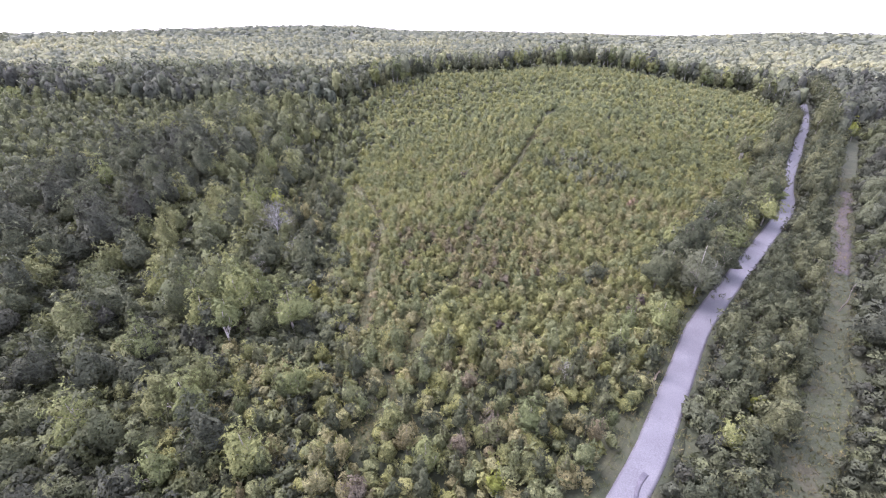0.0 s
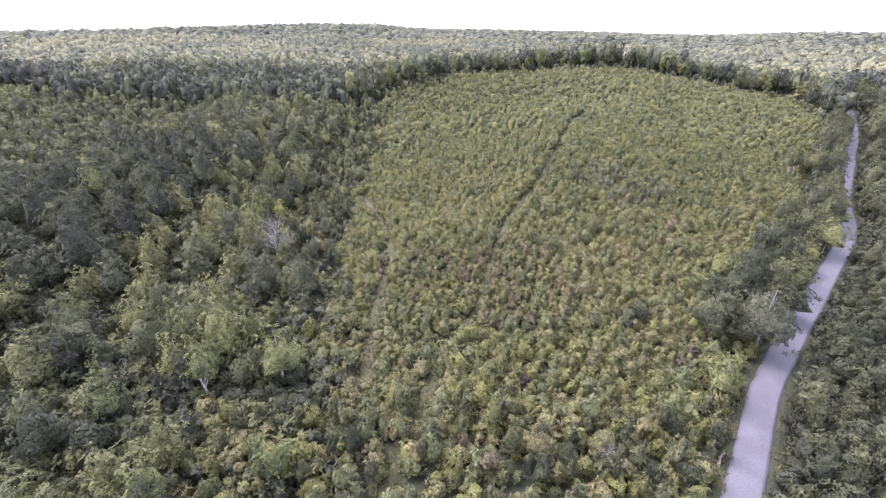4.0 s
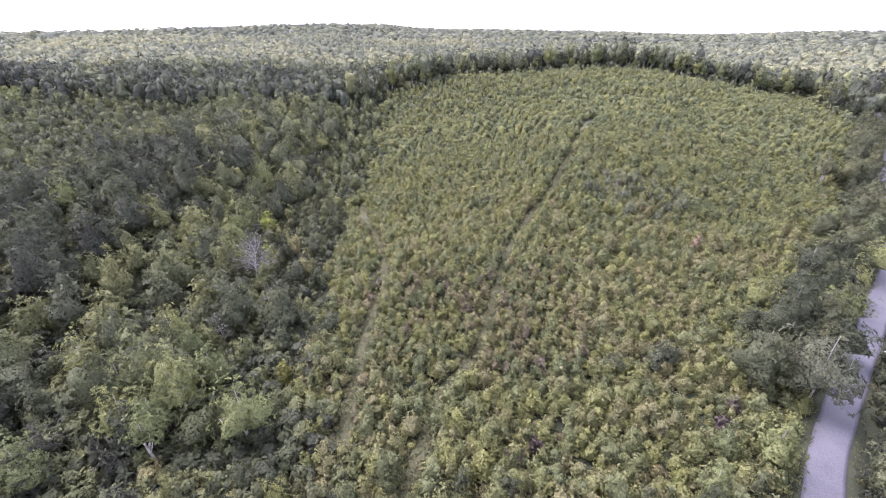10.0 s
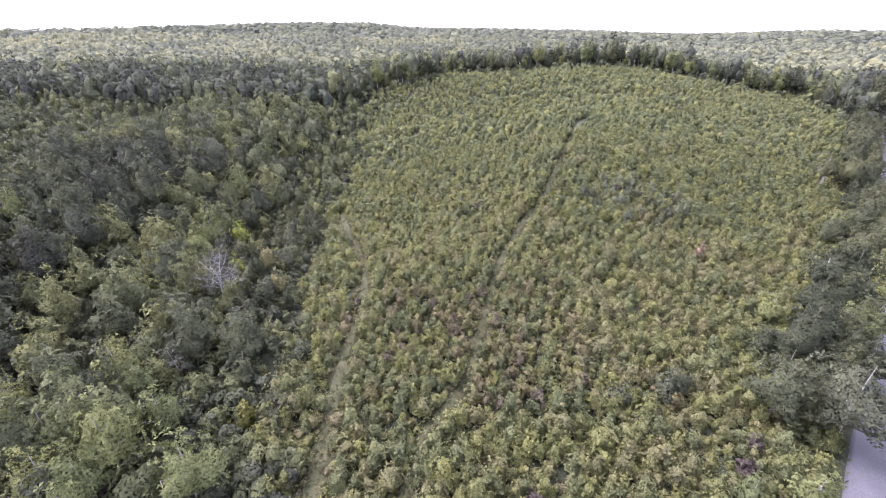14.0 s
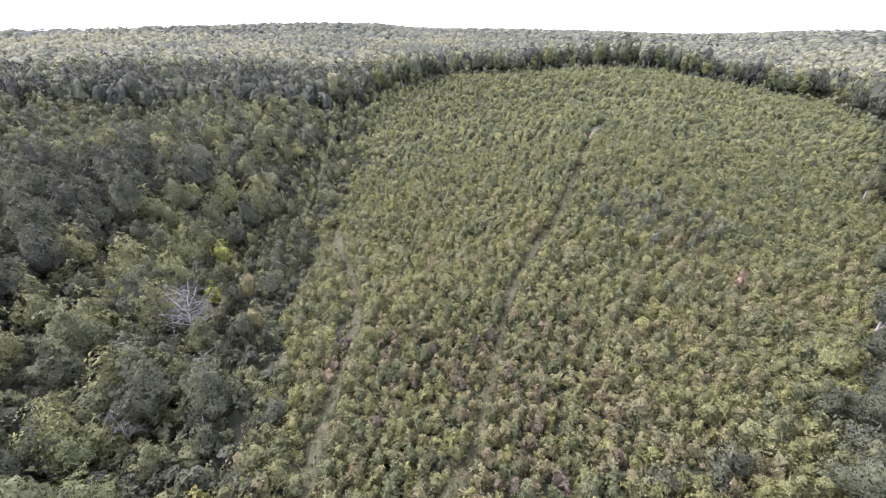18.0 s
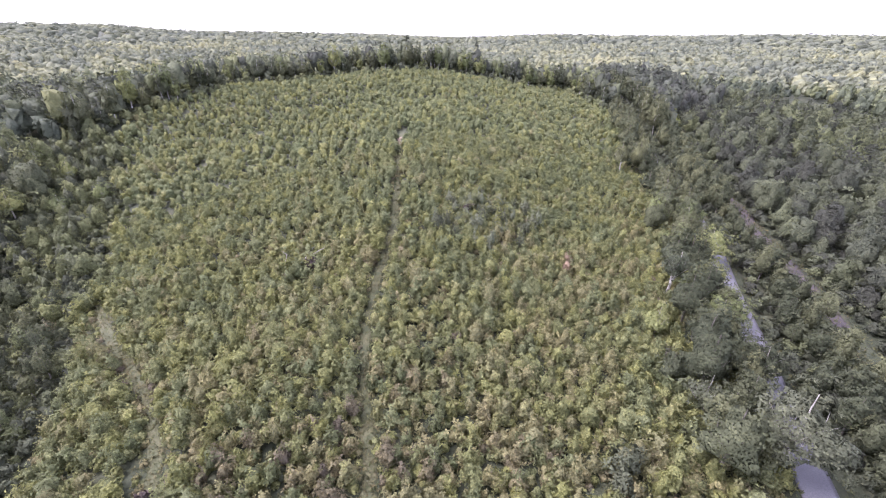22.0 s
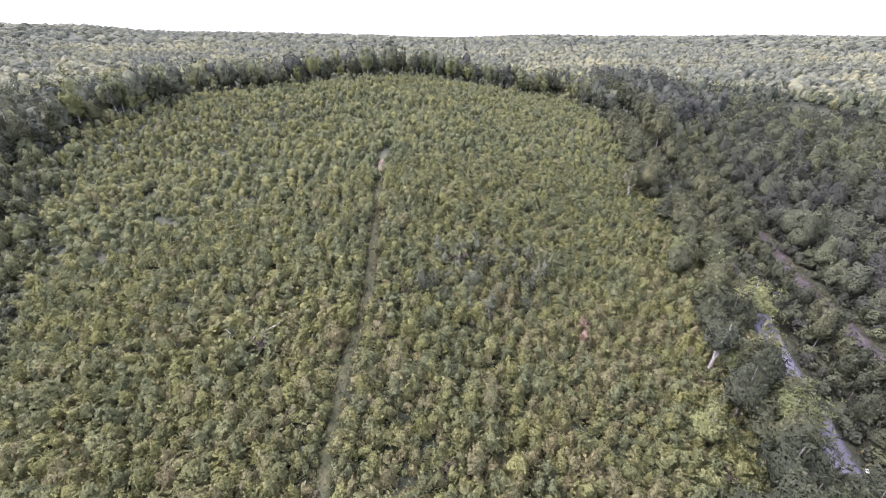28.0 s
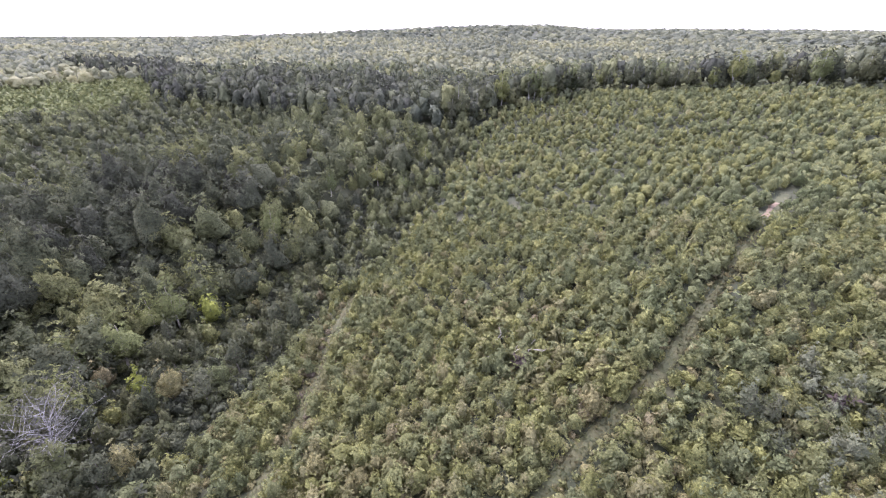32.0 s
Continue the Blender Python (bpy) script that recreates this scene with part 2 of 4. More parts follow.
m_clear = earth("rough clearing grass", (0.029, 0.036, 0.018), (0.042, 0.049, 0.025), (0.064, 0.061, 0.037), 0.2, 2.5)
m_trail = earth("dry trail grass", (0.054, 0.062, 0.028), (0.076, 0.078, 0.036), (0.100, 0.092, 0.046), 0.5, 3.5)
m_dirt = earth("bare purple brown soil", (0.042, 0.035, 0.036), (0.060, 0.049, 0.050), (0.082, 0.068, 0.064), 0.4, 3.0)
m_sand = earth("bare sandy soil", (0.16, 0.11, 0.075), (0.22, 0.16, 0.11), (0.32, 0.25, 0.18), 0.6, 3.0)
m_road = earth("worn grey asphalt", (0.094, 0.090, 0.103), (0.110, 0.106, 0.120), (0.130, 0.125, 0.139), 0.18, 5.0, 0.15, 0.55)
m_tar = earth("dark tar patch", (0.05, 0.045, 0.06), (0.07, 0.065, 0.08), (0.10, 0.09, 0.11), 0.6, 5.0, 0.1, 0.5)

# ---------------------------------------------------------------- the lie of the land
def ease(t):
    t = np.clip(t, 0, 1)
    return t * t * (3 - 2 * t)


def height(x, y):
    """A spur rising away from the near end, a hollow on its west side, the road's low ground on its east, hills beyond."""
    x, y = np.asarray(x, float), np.asarray(y, float)
    dx = x - (-28.4 + 0.428 * np.minimum(y, 430))
    wide = np.where(dx < 0, np.clip(38.6 + 0.394 * (y - 150), 40, 120), np.clip(46.6 + 0.469 * (y - 150), 35, 130))
    z = -3.3 - 0.004 * np.clip(x, -400, 400) + 0.029 * np.clip(y - 150, 0, 300)
    z = z + 18.1 * ease((y - 65.3) / 152.4) * np.exp(-(dx / wide) ** 2) * (1 - 0.75 * ease((y - 400) / 250))
    rise = 8 * ease((y - 290) / 130) * np.exp(-((x - 75) / 150) ** 2) + 8 * ease((y - 300) / 90) * np.exp(-((x + 15) / 70) ** 2)
    z = z + rise * (1 - ease((y - 520) / 250))
    z = z + 7.2 * np.exp(-((x + 130) / 45) ** 2 - ((y - 170) / 110) ** 2)
    z = z - 11.1 * np.exp(-((x + 65.4) / 26) ** 2 - ((y - 203) / 75) ** 2)
    z = z + 0.35 * np.sin(x * 0.11 + 1.3) * np.cos(y * 0.093) + 0.08 * np.sin(x * 0.23 - y * 0.19)
    z = z + 11 * ease((-x - 130) / 160) * ease((y - 60) / 160)
    z = z + 8 * np.exp(-((x + 170) / 110) ** 2 - ((y - 380) / 90) ** 2)
    r = np.hypot(x - 20, y - 60)
    far = ease((r - 420) / 1400)
    z = z + far * (43 + 5 * np.sin(x * 0.0031 + 0.7) * np.cos(y * 0.0027) + 4 * np.sin(x * 0.0072 - y * 0.0046))
    z = z + 17 * np.exp(-((x + 190) / 620) ** 2 - ((y - 1750) / 600) ** 2)
    return z - 16 * ease((-x - 500) / 900) * ease((r - 700) / 900)


ROAD = [(-70, -95), (-34, -43), (-8, -9), (9, 12), (20, 24.5), (27, 31.6), (34, 39), (44.4, 51.4), (59.2, 68.8), (73.2, 82.4), (87.2, 95.0),
        (109.2, 115), (129.5, 133.5), (145, 149), (157, 165), (178, 190), (207, 222), (228, 246), (252, 272), (301, 331), (370, 420)]
CLEARING = [(-12, -45), (22, -5), (53, 30), (75, 51), (102, 79.5), (131, 109), (173, 155), (214, 196), (252, 236), (300, 285)]
TRAIL = [(-16, 40), (-11, 52), (-8, 62), (-3.4, 80), (4, 92), (8.5, 106), (12.5, 121), (18, 136), (25, 149), (33.5, 163), (39.5, 176), (47, 194), (58, 220), (69, 246)]
WEST_TRAIL = [(-19, 70), (-20, 90), (-19.8, 112), (-21, 131), (-26.5, 149), (-33.5, 166), (-38.5, 182)]


def glide(points, step):
    """Even points along a smooth line through the given ones."""
    p = np.array(points, float)
    q = np.vstack([2 * p[0] - p[1], p, 2 * p[-1] - p[-2]])
    out = []
    for i in range(1, len(q) - 2):
        n = max(2, int(np.linalg.norm(q[i + 1] - q[i]) / step))
        t = np.linspace(0, 1, n, endpoint=False)[:, None]
        out.append(0.5 * (2 * q[i] + (q[i + 1] - q[i - 1]) * t + (2 * q[i - 1] - 5 * q[i] + 4 * q[i + 1] - q[i + 2]) * t**2
                          + (3 * q[i] - q[i - 1] - 3 * q[i + 1] + q[i + 2]) * t**3))
    return np.vstack(out + [p[-1:]])


LINES = {k: glide(v, 2.0) for k, v in (("road", ROAD), ("clearing", CLEARING), ("trail", TRAIL), ("west", WEST_TRAIL))}


def beside(line, x, y):
    """Distance from a line, less than 0 on its left."""
    p = LINES[line]
    best, side = np.full(x.shape, 1e9), np.zeros(x.shape)
    for a, b in zip(p[:-1], p[1:]):
        d = b - a
        t = np.clip(((x - a[0]) * d[0] + (y - a[1]) * d[1]) / (d @ d), 0, 1)
        ex, ey = x - a[0] - t * d[0], y - a[1] - t * d[1]
        dist = np.hypot(ex, ey)
        near = dist < best
        best = np.where(near, dist, best)
        side = np.where(near, np.sign(ex * d[1] - ey * d[0]), side)
    return best * side


def mesh_of(name, verts, faces, material, tint=None, smooth=False, normals=None):
    """A mesh from arrays: verts (n, 3) and faces (m, 3 or 4)."""
    me = bpy.data.meshes.new(name)
    n, k = faces.shape
    me.vertices.add(len(verts))
    me.vertices.foreach_set("co", np.ascontiguousarray(verts, np.float32).ravel())
    me.loops.add(n * k)
    me.loops.foreach_set("vertex_index", np.ascontiguousarray(faces, np.int32).ravel())
    me.polygons.add(n)
    me.polygons.foreach_set("loop_start", np.arange(0, n * k, k, dtype=np.int32))
    if smooth:
        me.polygons.foreach_set("use_smooth", np.ones(n, bool))
    if tint is not None:
        me.attributes.new("tint", "FLOAT", "POINT").data.foreach_set("value", np.ascontiguousarray(tint, np.float32))
    me.materials.append(material)
    me.update(calc_edges=True)
    if normals is not None:
        me.polygons.foreach_set("use_smooth", np.ones(n, bool))
        me.normals_split_custom_set_from_vertices(np.ascontiguousarray(normals, np.float32))
    return me


def grid_faces(rows, cols):
    a = np.arange(rows * cols).reshape(rows, cols)
    return np.stack([a[:-1, :-1], a[:-1, 1:], a[1:, 1:], a[1:, :-1]], -1).reshape(-1, 4)


def spread(lo, mid0, mid1, hi, step):
    core = np.arange(mid0, mid1 + step, step)
    out = lambda d: np.cumsum(step * 1.09 ** np.arange(1, 200))[np.cumsum(step * 1.09 ** np.arange(1, 200)) < d]
    return np.r_[(mid0 - out(mid0 - lo))[::-1], core, mid1 + step + out(hi - mid1)]


gx, gy = spread(-4600, -120, 300, 4600, 4.0), spread(-1500, -30, 420, 4800, 4.0)
X, Y = np.meshgrid(gx, gy)
ground = new("ground", mesh_of("ground", np.stack([X, Y, height(X, Y)], -1).reshape(-1, 3), grid_faces(len(gy), len(gx)), m_ground, smooth=True))
tagged(ground, "rolling wooded ground covered in weeds and leaf litter", "ground", kind="structure")


def band(name, line, wide, lift, material, label, category, uneven=0.15, off=0.0, cols=5, skirt=0.15, seed=1):
    """A strip laid along a line over the land, with an uneven edge and sides that go down into the ground."""
    p = LINES[line] if isinstance(line, str) else glide(line, 1.5)
    d = np.gradient(p, axis=0)
    d /= np.linalg.norm(d, axis=1)[:, None]
    nrm = np.stack([d[:, 1], -d[:, 0]], 1)
    r = np.random.default_rng(seed)
    wob = 1 + uneven * np.stack([np.convolve(r.normal(0, 1, len(p) + 4), np.ones(5) / 2.4, "valid") for _ in (0, 1)], 1)
    v = []
    for j in np.linspace(-1, 1, cols):
        s = off + j * wide / 2 * (wob[:, 0] if j < 0 else wob[:, 1])
        q = p + nrm * s[:, None]
        v.append(np.c_[q, height(q[:, 0], q[:, 1]) + lift + 0.04 * (1 - j * j)])
    v = [v[0] - (0, 0, lift + skirt), *v, v[-1] - (0, 0, lift + skirt)]
    verts = np.stack(v, 1)
    me = mesh_of(name, verts.reshape(-1, 3), grid_faces(len(p), cols + 2)[:, ::-1], material, smooth=False)
    return tagged(new(name, me), label, category, kind="structure")


band("verge", "road", 8.6, 0.06, m_verge, "strips of green and dry grass along a paved road", "verge", 0.12, seed=2, cols=7)
band("road", "road", 5.0, 0.16, m_road, "narrow pale grey worn asphalt country road", "road", 0.03, cols=9)
band("clearing", "clearing", 8.0, 0.05, m_clear, "long mown grass clearing between thick woods", "clearing", 0.18, seed=3, cols=7)
band("trail", "trail", 2.2, 0.05, m_trail, "narrow dry grass trail through young trees", "trail", 0.35, seed=4)
band("trail_2", "west", 3.0, 0.05, m_trail, "wide dry grass trail beside young trees", "trail", 0.35, seed=5)
band("dirt_track", [(118, 94), (134, 111), (150, 129), (168, 146), (183, 163)], 3.6, 0.12, m_dirt, "bare purple brown dirt track in a grass clearing", "track", 0.3, seed=6)
band("sand_patch", [(60, 226), (63, 232), (65, 238)], 2.6, 0.10, m_sand, "bare sandy patch on a trail", "soil", 0.4, seed=7)
band("road_patch", [(25.5, 28.0), (26.8, 30.2), (28.6, 32.6), (30.5, 34.2)], 0.75, 0.24, m_tar, "long dark tar stain on grey asphalt", "stain", 0.3, seed=8, skirt=0.02)

# ---------------------------------------------------------------- leaves, trunks and trees
def kites(centres, normals, size, rng):
    """A kite-shaped spray of leaves at each centre, facing about along its normal: 4 verts each."""
    n = len(centres)
    nn = normals + rng.normal(0, 0.26, (n, 3))
    nn /= np.linalg.norm(nn, axis=1)[:, None] + 1e-9
    t = np.cross(nn, rng.normal(0, 1, (n, 3)))
    t /= np.linalg.norm(t, axis=1)[:, None] + 1e-9
    b = np.cross(nn, t)
    s = (size * rng.uniform(0.6, 1.35, n))[:, None]
    v = np.stack([centres - t * s * 0.55, centres - b * s * 0.34 + t * s * 0.05, centres + t * s * 0.6 - nn * s * 0.12, centres + b * s * 0.34 - t * s * 0.02], 1).reshape(-1, 3)
    return v, rounded(normals, rng)


def rounded(normals, rng, rough=0.12, sides=4, lift=0.25):
    """Vertex normals of a spray, which follow the round of the crown and turn up to the sky as leaves do."""
    n = normals / (np.linalg.norm(normals, axis=1)[:, None] + 1e-9) + rng.normal(0, rough, normals.shape) + (0, 0, lift)
    n /= np.linalg.norm(n, axis=1)[:, None] + 1e-9
    return np.repeat(n, sides, 0)


def rosettes(centres, normals, size, rng, leaves=4):
    """A rosette of narrow leaves at each centre, which spread round its normal and droop at their tips: 4 verts a leaf."""
    n = len(centres)
    nn = normals / (np.linalg.norm(normals, axis=1)[:, None] + 1e-9) + rng.normal(0, 0.3, (n, 3)) + (0, 0, 0.25)
    nn /= np.linalg.norm(nn, axis=1)[:, None] + 1e-9
    t = np.cross(nn, rng.normal(0, 1, (n, 3)))
    t /= np.linalg.norm(t, axis=1)[:, None] + 1e-9
    b = np.cross(nn, t)
    out = []
    for k in range(leaves):
        a = 2 * np.pi * k / leaves + rng.uniform(-0.35, 0.35, n)
        s = (size * rng.uniform(0.6, 1.25, n))[:, None]
        d = t * np.cos(a)[:, None] + b * np.sin(a)[:, None]
        w = np.cross(nn, d) * s * 0.26
        rise = rng.uniform(0.05, 0.45, (n, 1))
        mid = centres + d * s * 0.45 + nn * s * rise * 0.7
        out.append(np.stack([centres - nn * s * 0.1, mid - w, centres + d * s * 0.95 + nn * s * (rise - 0.2), mid + w], 1))
    v = np.stack(out, 1).reshape(-1, 3)
    return v, rounded(normals, rng, 0.2, 4 * leaves, 0.3)


def tube(points, radii, sides=6):
    """A tapered round stem through points."""
    p, r = np.array(points, float), np.array(radii, float)
    d = np.gradient(p, axis=0)
    d /= np.linalg.norm(d, axis=1)[:, None]
    a = np.cross(d, (0.31, 0.95, 0.05))
    a /= np.linalg.norm(a, axis=1)[:, None]
    b = np.cross(d, a)
    ang = np.linspace(0, 2 * np.pi, sides, endpoint=False)
    ring = p[:, None] + r[:, None, None] * (a[:, None] * np.cos(ang)[:, None] + b[:, None] * np.sin(ang)[:, None])
    i = np.arange(len(p) * sides).reshape(len(p), sides)
    f = np.stack([i[:-1], np.roll(i[:-1], -1, 1), np.roll(i[1:], -1, 1), i[1:]], -1).reshape(-1, 4)
    return ring.reshape(-1, 3), f


def joined(pieces):
    v, f, n = [], [], 0
    for a, b in pieces:
        v.append(a)
        f.append(b + n)
        n += len(a)
    return np.vstack(v), np.vstack(f)


def stem(rng, tall, thick, lean=0.0, limbs=(), bend=0.06):
    """A bent trunk that rises to tall, and a limb to each given place."""
    zs = np.linspace(0, 1, 7)
    sway = np.cumsum(rng.normal(0, bend * tall / 6, (7, 2)), 0) + np.outer(zs, (lean * tall, 0))
    sway -= sway[0]
    p = np.c_[sway, zs * tall - 0.3 * (zs == 0)]
    pieces = [tube(p, thick * (1.15 - 0.95 * zs))]
    for end in limbs:
        t = np.clip(end[2] / tall * rng.uniform(0.45, 0.7), 0.2, 0.85)
        root = np.array([np.interp(t, zs, p[:, k]) for k in range(3)])
        mid = root * 0.5 + np.array(end) * 0.5 + rng.normal(0, 0.05 * tall, 3) * (1, 1, 0.3)
        w = thick * (1.1 - 0.9 * t) * 0.55
        pieces.append(tube([root, mid, np.array(end)], [w, w * 0.65, w * 0.2], 5))
    return joined(pieces)


def quads(n):
    return np.arange(n * 4).reshape(n, 4)


def part(name, me, parent, label=""):
    ob = new(name, me)
    ob.parent = parent
    return tagged(ob, label) if label else ob


# kinds: leaves, lobes, half width, low, high, lobe radius, spray size, point
SAPLING = dict(leaves=170, lobes=15, wide=2.05, low=0.0, high=4.2, lobe=0.55, size=0.42, point=0.5)
SHRUB = dict(leaves=80, lobes=9, wide=1.8, low=0.1, high=2.8, lobe=0.8, size=0.46)
BROAD = dict(leaves=560, lobes=28, wide=3.3, low=1.2, high=10.0, lobe=1.2, size=0.38, point=0.25)
SLIM = dict(leaves=300, lobes=22, wide=2.6, low=1.2, high=9.0, lobe=0.8, size=0.42, point=0.5)
GRAND = dict(leaves=1150, lobes=46, wide=4.9, low=1.8, high=13.0, lobe=1.5, size=0.4, point=0.3)
TALL = dict(leaves=640, lobes=34, wide=4.9, low=3.5, high=19.5, lobe=1.5, size=0.9, point=0.2)


def lighter(kind, share, spray=1.0):
    k = dict(kind)
    k["leaves"] = max(9, int(kind["leaves"] * share))
    k["size"] = kind["size"] / share**0.5 * 0.97 * spray
    k["lobes"] = max(4, int(kind["lobes"] * min(1, share * 1.6)))
    return k


def clumps(rng, count, wide, low, high, point, deep):
    """The lumpy skin of a crown: gives the place and the normal of the skin along each direction from the crown's heart."""
    knobs = rng.normal(0, 1, (count, 3))
    knobs[:, 2] = np.abs(knobs[:, 2]) * 1.2 - 0.3
    knobs /= np.linalg.norm(knobs, axis=1)[:, None]
    proud = rng.uniform(-0.5, 0.5, count)
    up, down = (high - low) * 0.64, (high - low) * 0.36
    sides = rng.uniform(0.85, 1.15, 2)

    def skin(d):
        w = np.exp((d @ knobs.T - 1) * count * 1.1)
        mine = (w @ knobs) / (w.sum(1)[:, None] + 1e-6)
        lump = 1 - deep * (1 - np.clip(w.max(1), 0, 1)) + deep * 0.8 * (w @ proud) / (w.sum(1) + 1e-6)
        z = d[:, 2]
        narrow = 1 - point * np.clip(z, 0, 1) - 0.25 * np.clip(-z, 0, 1)
        reach = np.stack([narrow * wide * sides[0], narrow * wide * sides[1], np.where(z > 0, up, down)], 1)
        flat = d / np.maximum(reach, 0.2) * wide
        n = flat / np.linalg.norm(flat, axis=1)[:, None] + (d - mine) * 1.7 * deep / 0.3 + (0, 0, 0.08)
        return d * reach * lump[:, None] + (0, 0, low + down), n / np.linalg.norm(n, axis=1)[:, None]

    return skin


def body(rng, faces, skin):
    """A closed skin of quads, four verts each."""
    nv = max(3, int((faces / 1.7) ** 0.5))
    nu = max(5, int(faces / nv))
    th, ph = np.meshgrid(np.linspace(0.02, 2.35, nv + 1), np.linspace(0, 2 * np.pi, nu + 1), indexing="ij")
    ph = ph + np.sin(np.arange(nv + 1) * 2.3)[:, None] * 0.5
    d = np.stack([np.sin(th) * np.cos(ph), np.sin(th) * np.sin(ph), np.cos(th)], -1)
    p, n = skin(d.reshape(-1, 3))
    n = n + (0, 0, 0.2)
    n /= np.linalg.norm(n, axis=1)[:, None]
    f = grid_faces(nv + 1, nu + 1)[:, ::-1].ravel()
    return p[f], n[f]


def fringe_sprays(rng, count, skin, size, leaves=1):
    """Loose sprays that stand a little off the skin, or rosettes of some leaves each."""
    d = rng.normal(0, 1, (count, 3))
    d[:, 2] = np.abs(d[:, 2]) * rng.choice([1, 1, -0.7], count)
    d /= np.linalg.norm(d, axis=1)[:, None]
    p, n = skin(d)
    if leaves > 1:
        return rosettes(p + n * size * rng.uniform(-0.35, 0.15, (count, 1)), n, size, rng, leaves)
    v, _ = kites(p + n * size * rng.uniform(-0.25, 0.25, (count, 1)), n + rng.normal(0, 0.2, n.shape), size, rng)
    return v, rounded(n, rng, 0.2)


def dome(rng, faces, wide, low, high, loose=0.72, size=0.0, deep=0.34, point=(0.0, 0.45), core=0.84, star=1, lobes=0):
    """A crown of leafy clumps, blunt or pointed: sprays along a lumpy skin, over a closed dark heart."""
    sharp = rng.uniform(*point)
    count = lobes or int(np.clip(faces / 6, 7, 44))
    heart = clumps(rng, max(7, count // 2), wide * core, low, low + (high - low) * (core + 0.04), sharp, deep * 0.8)
    v, n = body(rng, int(faces * (1 - loose)), heart)
    if loose <= 0:
        return v, n
    skin = clumps(rng, count, wide, low, high, sharp, deep)
    w, m = fringe_sprays(rng, int(faces * loose / star), skin, size or 3.0 * wide / (faces * loose) ** 0.5, star)
    return np.vstack([v, w]), np.vstack([n, m])


def crown(rng, leaves, lobes, wide, low, high, lobe, size, point=0.0):
    """A single tree's crown, and places just inside it where limbs may end."""
    v, n = dome(rng, leaves, wide, low, high, 0.9, size * 1.45, 0.62, (point * 0.7, point * 1.1), 0.74, 4, max(8, lobes // 2))
    d = rng.normal(0, 1, (lobes, 3))
    d[:, 2] = np.abs(d[:, 2]) * 0.8
    d /= np.linalg.norm(d, axis=1)[:, None]
    tips = d * (wide, wide, (high - low) * 0.5) * rng.uniform(0.35, 0.62, (lobes, 1)) + (0, 0, low + (high - low) * 0.4)
    return v, tips, n


def domes(faces, count, seed, wide=4.6, low=4.0, high=17.0, **more):
    return [dome(np.random.default_rng(seed + i), faces, wide, low, high, **more) for i in range(count)]


def scatter(spots, protos, rng, low=0.75, high=1.25, tint=(0.0, 1.0), tall=None):
    """All crowns at the spots in one array, each turned and sized anew, with one tint a crown."""
    n = len(spots)
    which, turn = rng.integers(0, len(protos), n), rng.uniform(0, 2 * np.pi, n)
    s = rng.uniform(low, high, n) * (1 + 0.17 * np.sin(spots[:, 0] * 0.23 + 1.3 * np.sin(spots[:, 1] * 0.11)) * np.sin(spots[:, 1] * 0.19 + 1.1 * np.sin(spots[:, 0] * 0.13)))
    sz = (s if tall is None else tall) * rng.uniform(0.85, 1.2, n)
    hue = rng.uniform(*tint, n)
    z = height(spots[:, 0], spots[:, 1])
    out, tints, norms = [], [], []
    for k, (p, q) in enumerate(protos):
        i = np.nonzero(which == k)[0]
        if not len(i):
            continue
        c, sn = np.cos(turn[i])[:, None], np.sin(turn[i])[:, None]
        x = (c * p[:, 0] - sn * p[:, 1]) * s[i, None] + spots[i, :1]
        y = (sn * p[:, 0] + c * p[:, 1]) * s[i, None] + spots[i, 1:2]
        out.append(np.stack([x, y, p[:, 2] * sz[i, None] + z[i, None] - 0.05], -1).reshape(-1, 3))
        tints.append(np.repeat(hue[i], len(p)))
        norms.append(np.stack([c * q[:, 0] - sn * q[:, 1], sn * q[:, 0] + c * q[:, 1], np.broadcast_to(q[:, 2], (len(i), len(q)))], -1).reshape(-1, 3))
    return np.vstack(out), np.concatenate(tints), np.vstack(norms)


def stuff(name, sets, material, label, category):
    v, t, n = np.vstack([a[0] for a in sets]), np.concatenate([a[1] for a in sets]), np.vstack([a[2] for a in sets])
    ob = new(name, mesh_of(name, v, quads(len(v) // 4), material, t, normals=n))
    return tagged(ob, label, category, kind="stuff")


def spots_in(x0, x1, y0, y1, step, rng, keep):
    """Uneven even-spaced places in a box where keep(x, y) holds."""
    x, y = np.meshgrid(np.arange(x0, x1, step), np.arange(y0, y1, step * 0.87))
    x = x + (np.arange(x.shape[0]) % 2)[:, None] * step / 2
    x, y = x.ravel(), y.ravel()
    x, y = x + rng.uniform(-0.42, 0.42, len(x)) * step, y + rng.uniform(-0.42, 0.42, len(y)) * step
    ok = keep(x, y)
    return np.stack([x[ok], y[ok]], 1)


def field_edge(y):
    """The field's western edge."""
    return np.interp(y, [40, 75, 96, 113, 137, 180, 240, 340, 400], [-22, -27, -31, -34, -37, -41, -43, -52, -40]) + 2 * np.sin(y * 0.13)


def far_edge(x):
    """The field's northern edge, behind the crest of the spur."""
    return np.interp(x, [-60, -40, 0, 60, 110, 180, 250], [335, 365, 402, 412, 422, 412, 388]) + 5 * np.sin(x * 0.09)


def young_west(x, y):
    """A second young stand, on the western rise."""
    u, v = -0.945 * (x + 435) + 0.33 * (y - 320), 0.33 * (x + 435) + 0.945 * (y - 320)
    return (u / 178) ** 2 + (v / 78) ** 2 < 1 + 0.2 * np.sin(u * 0.05)


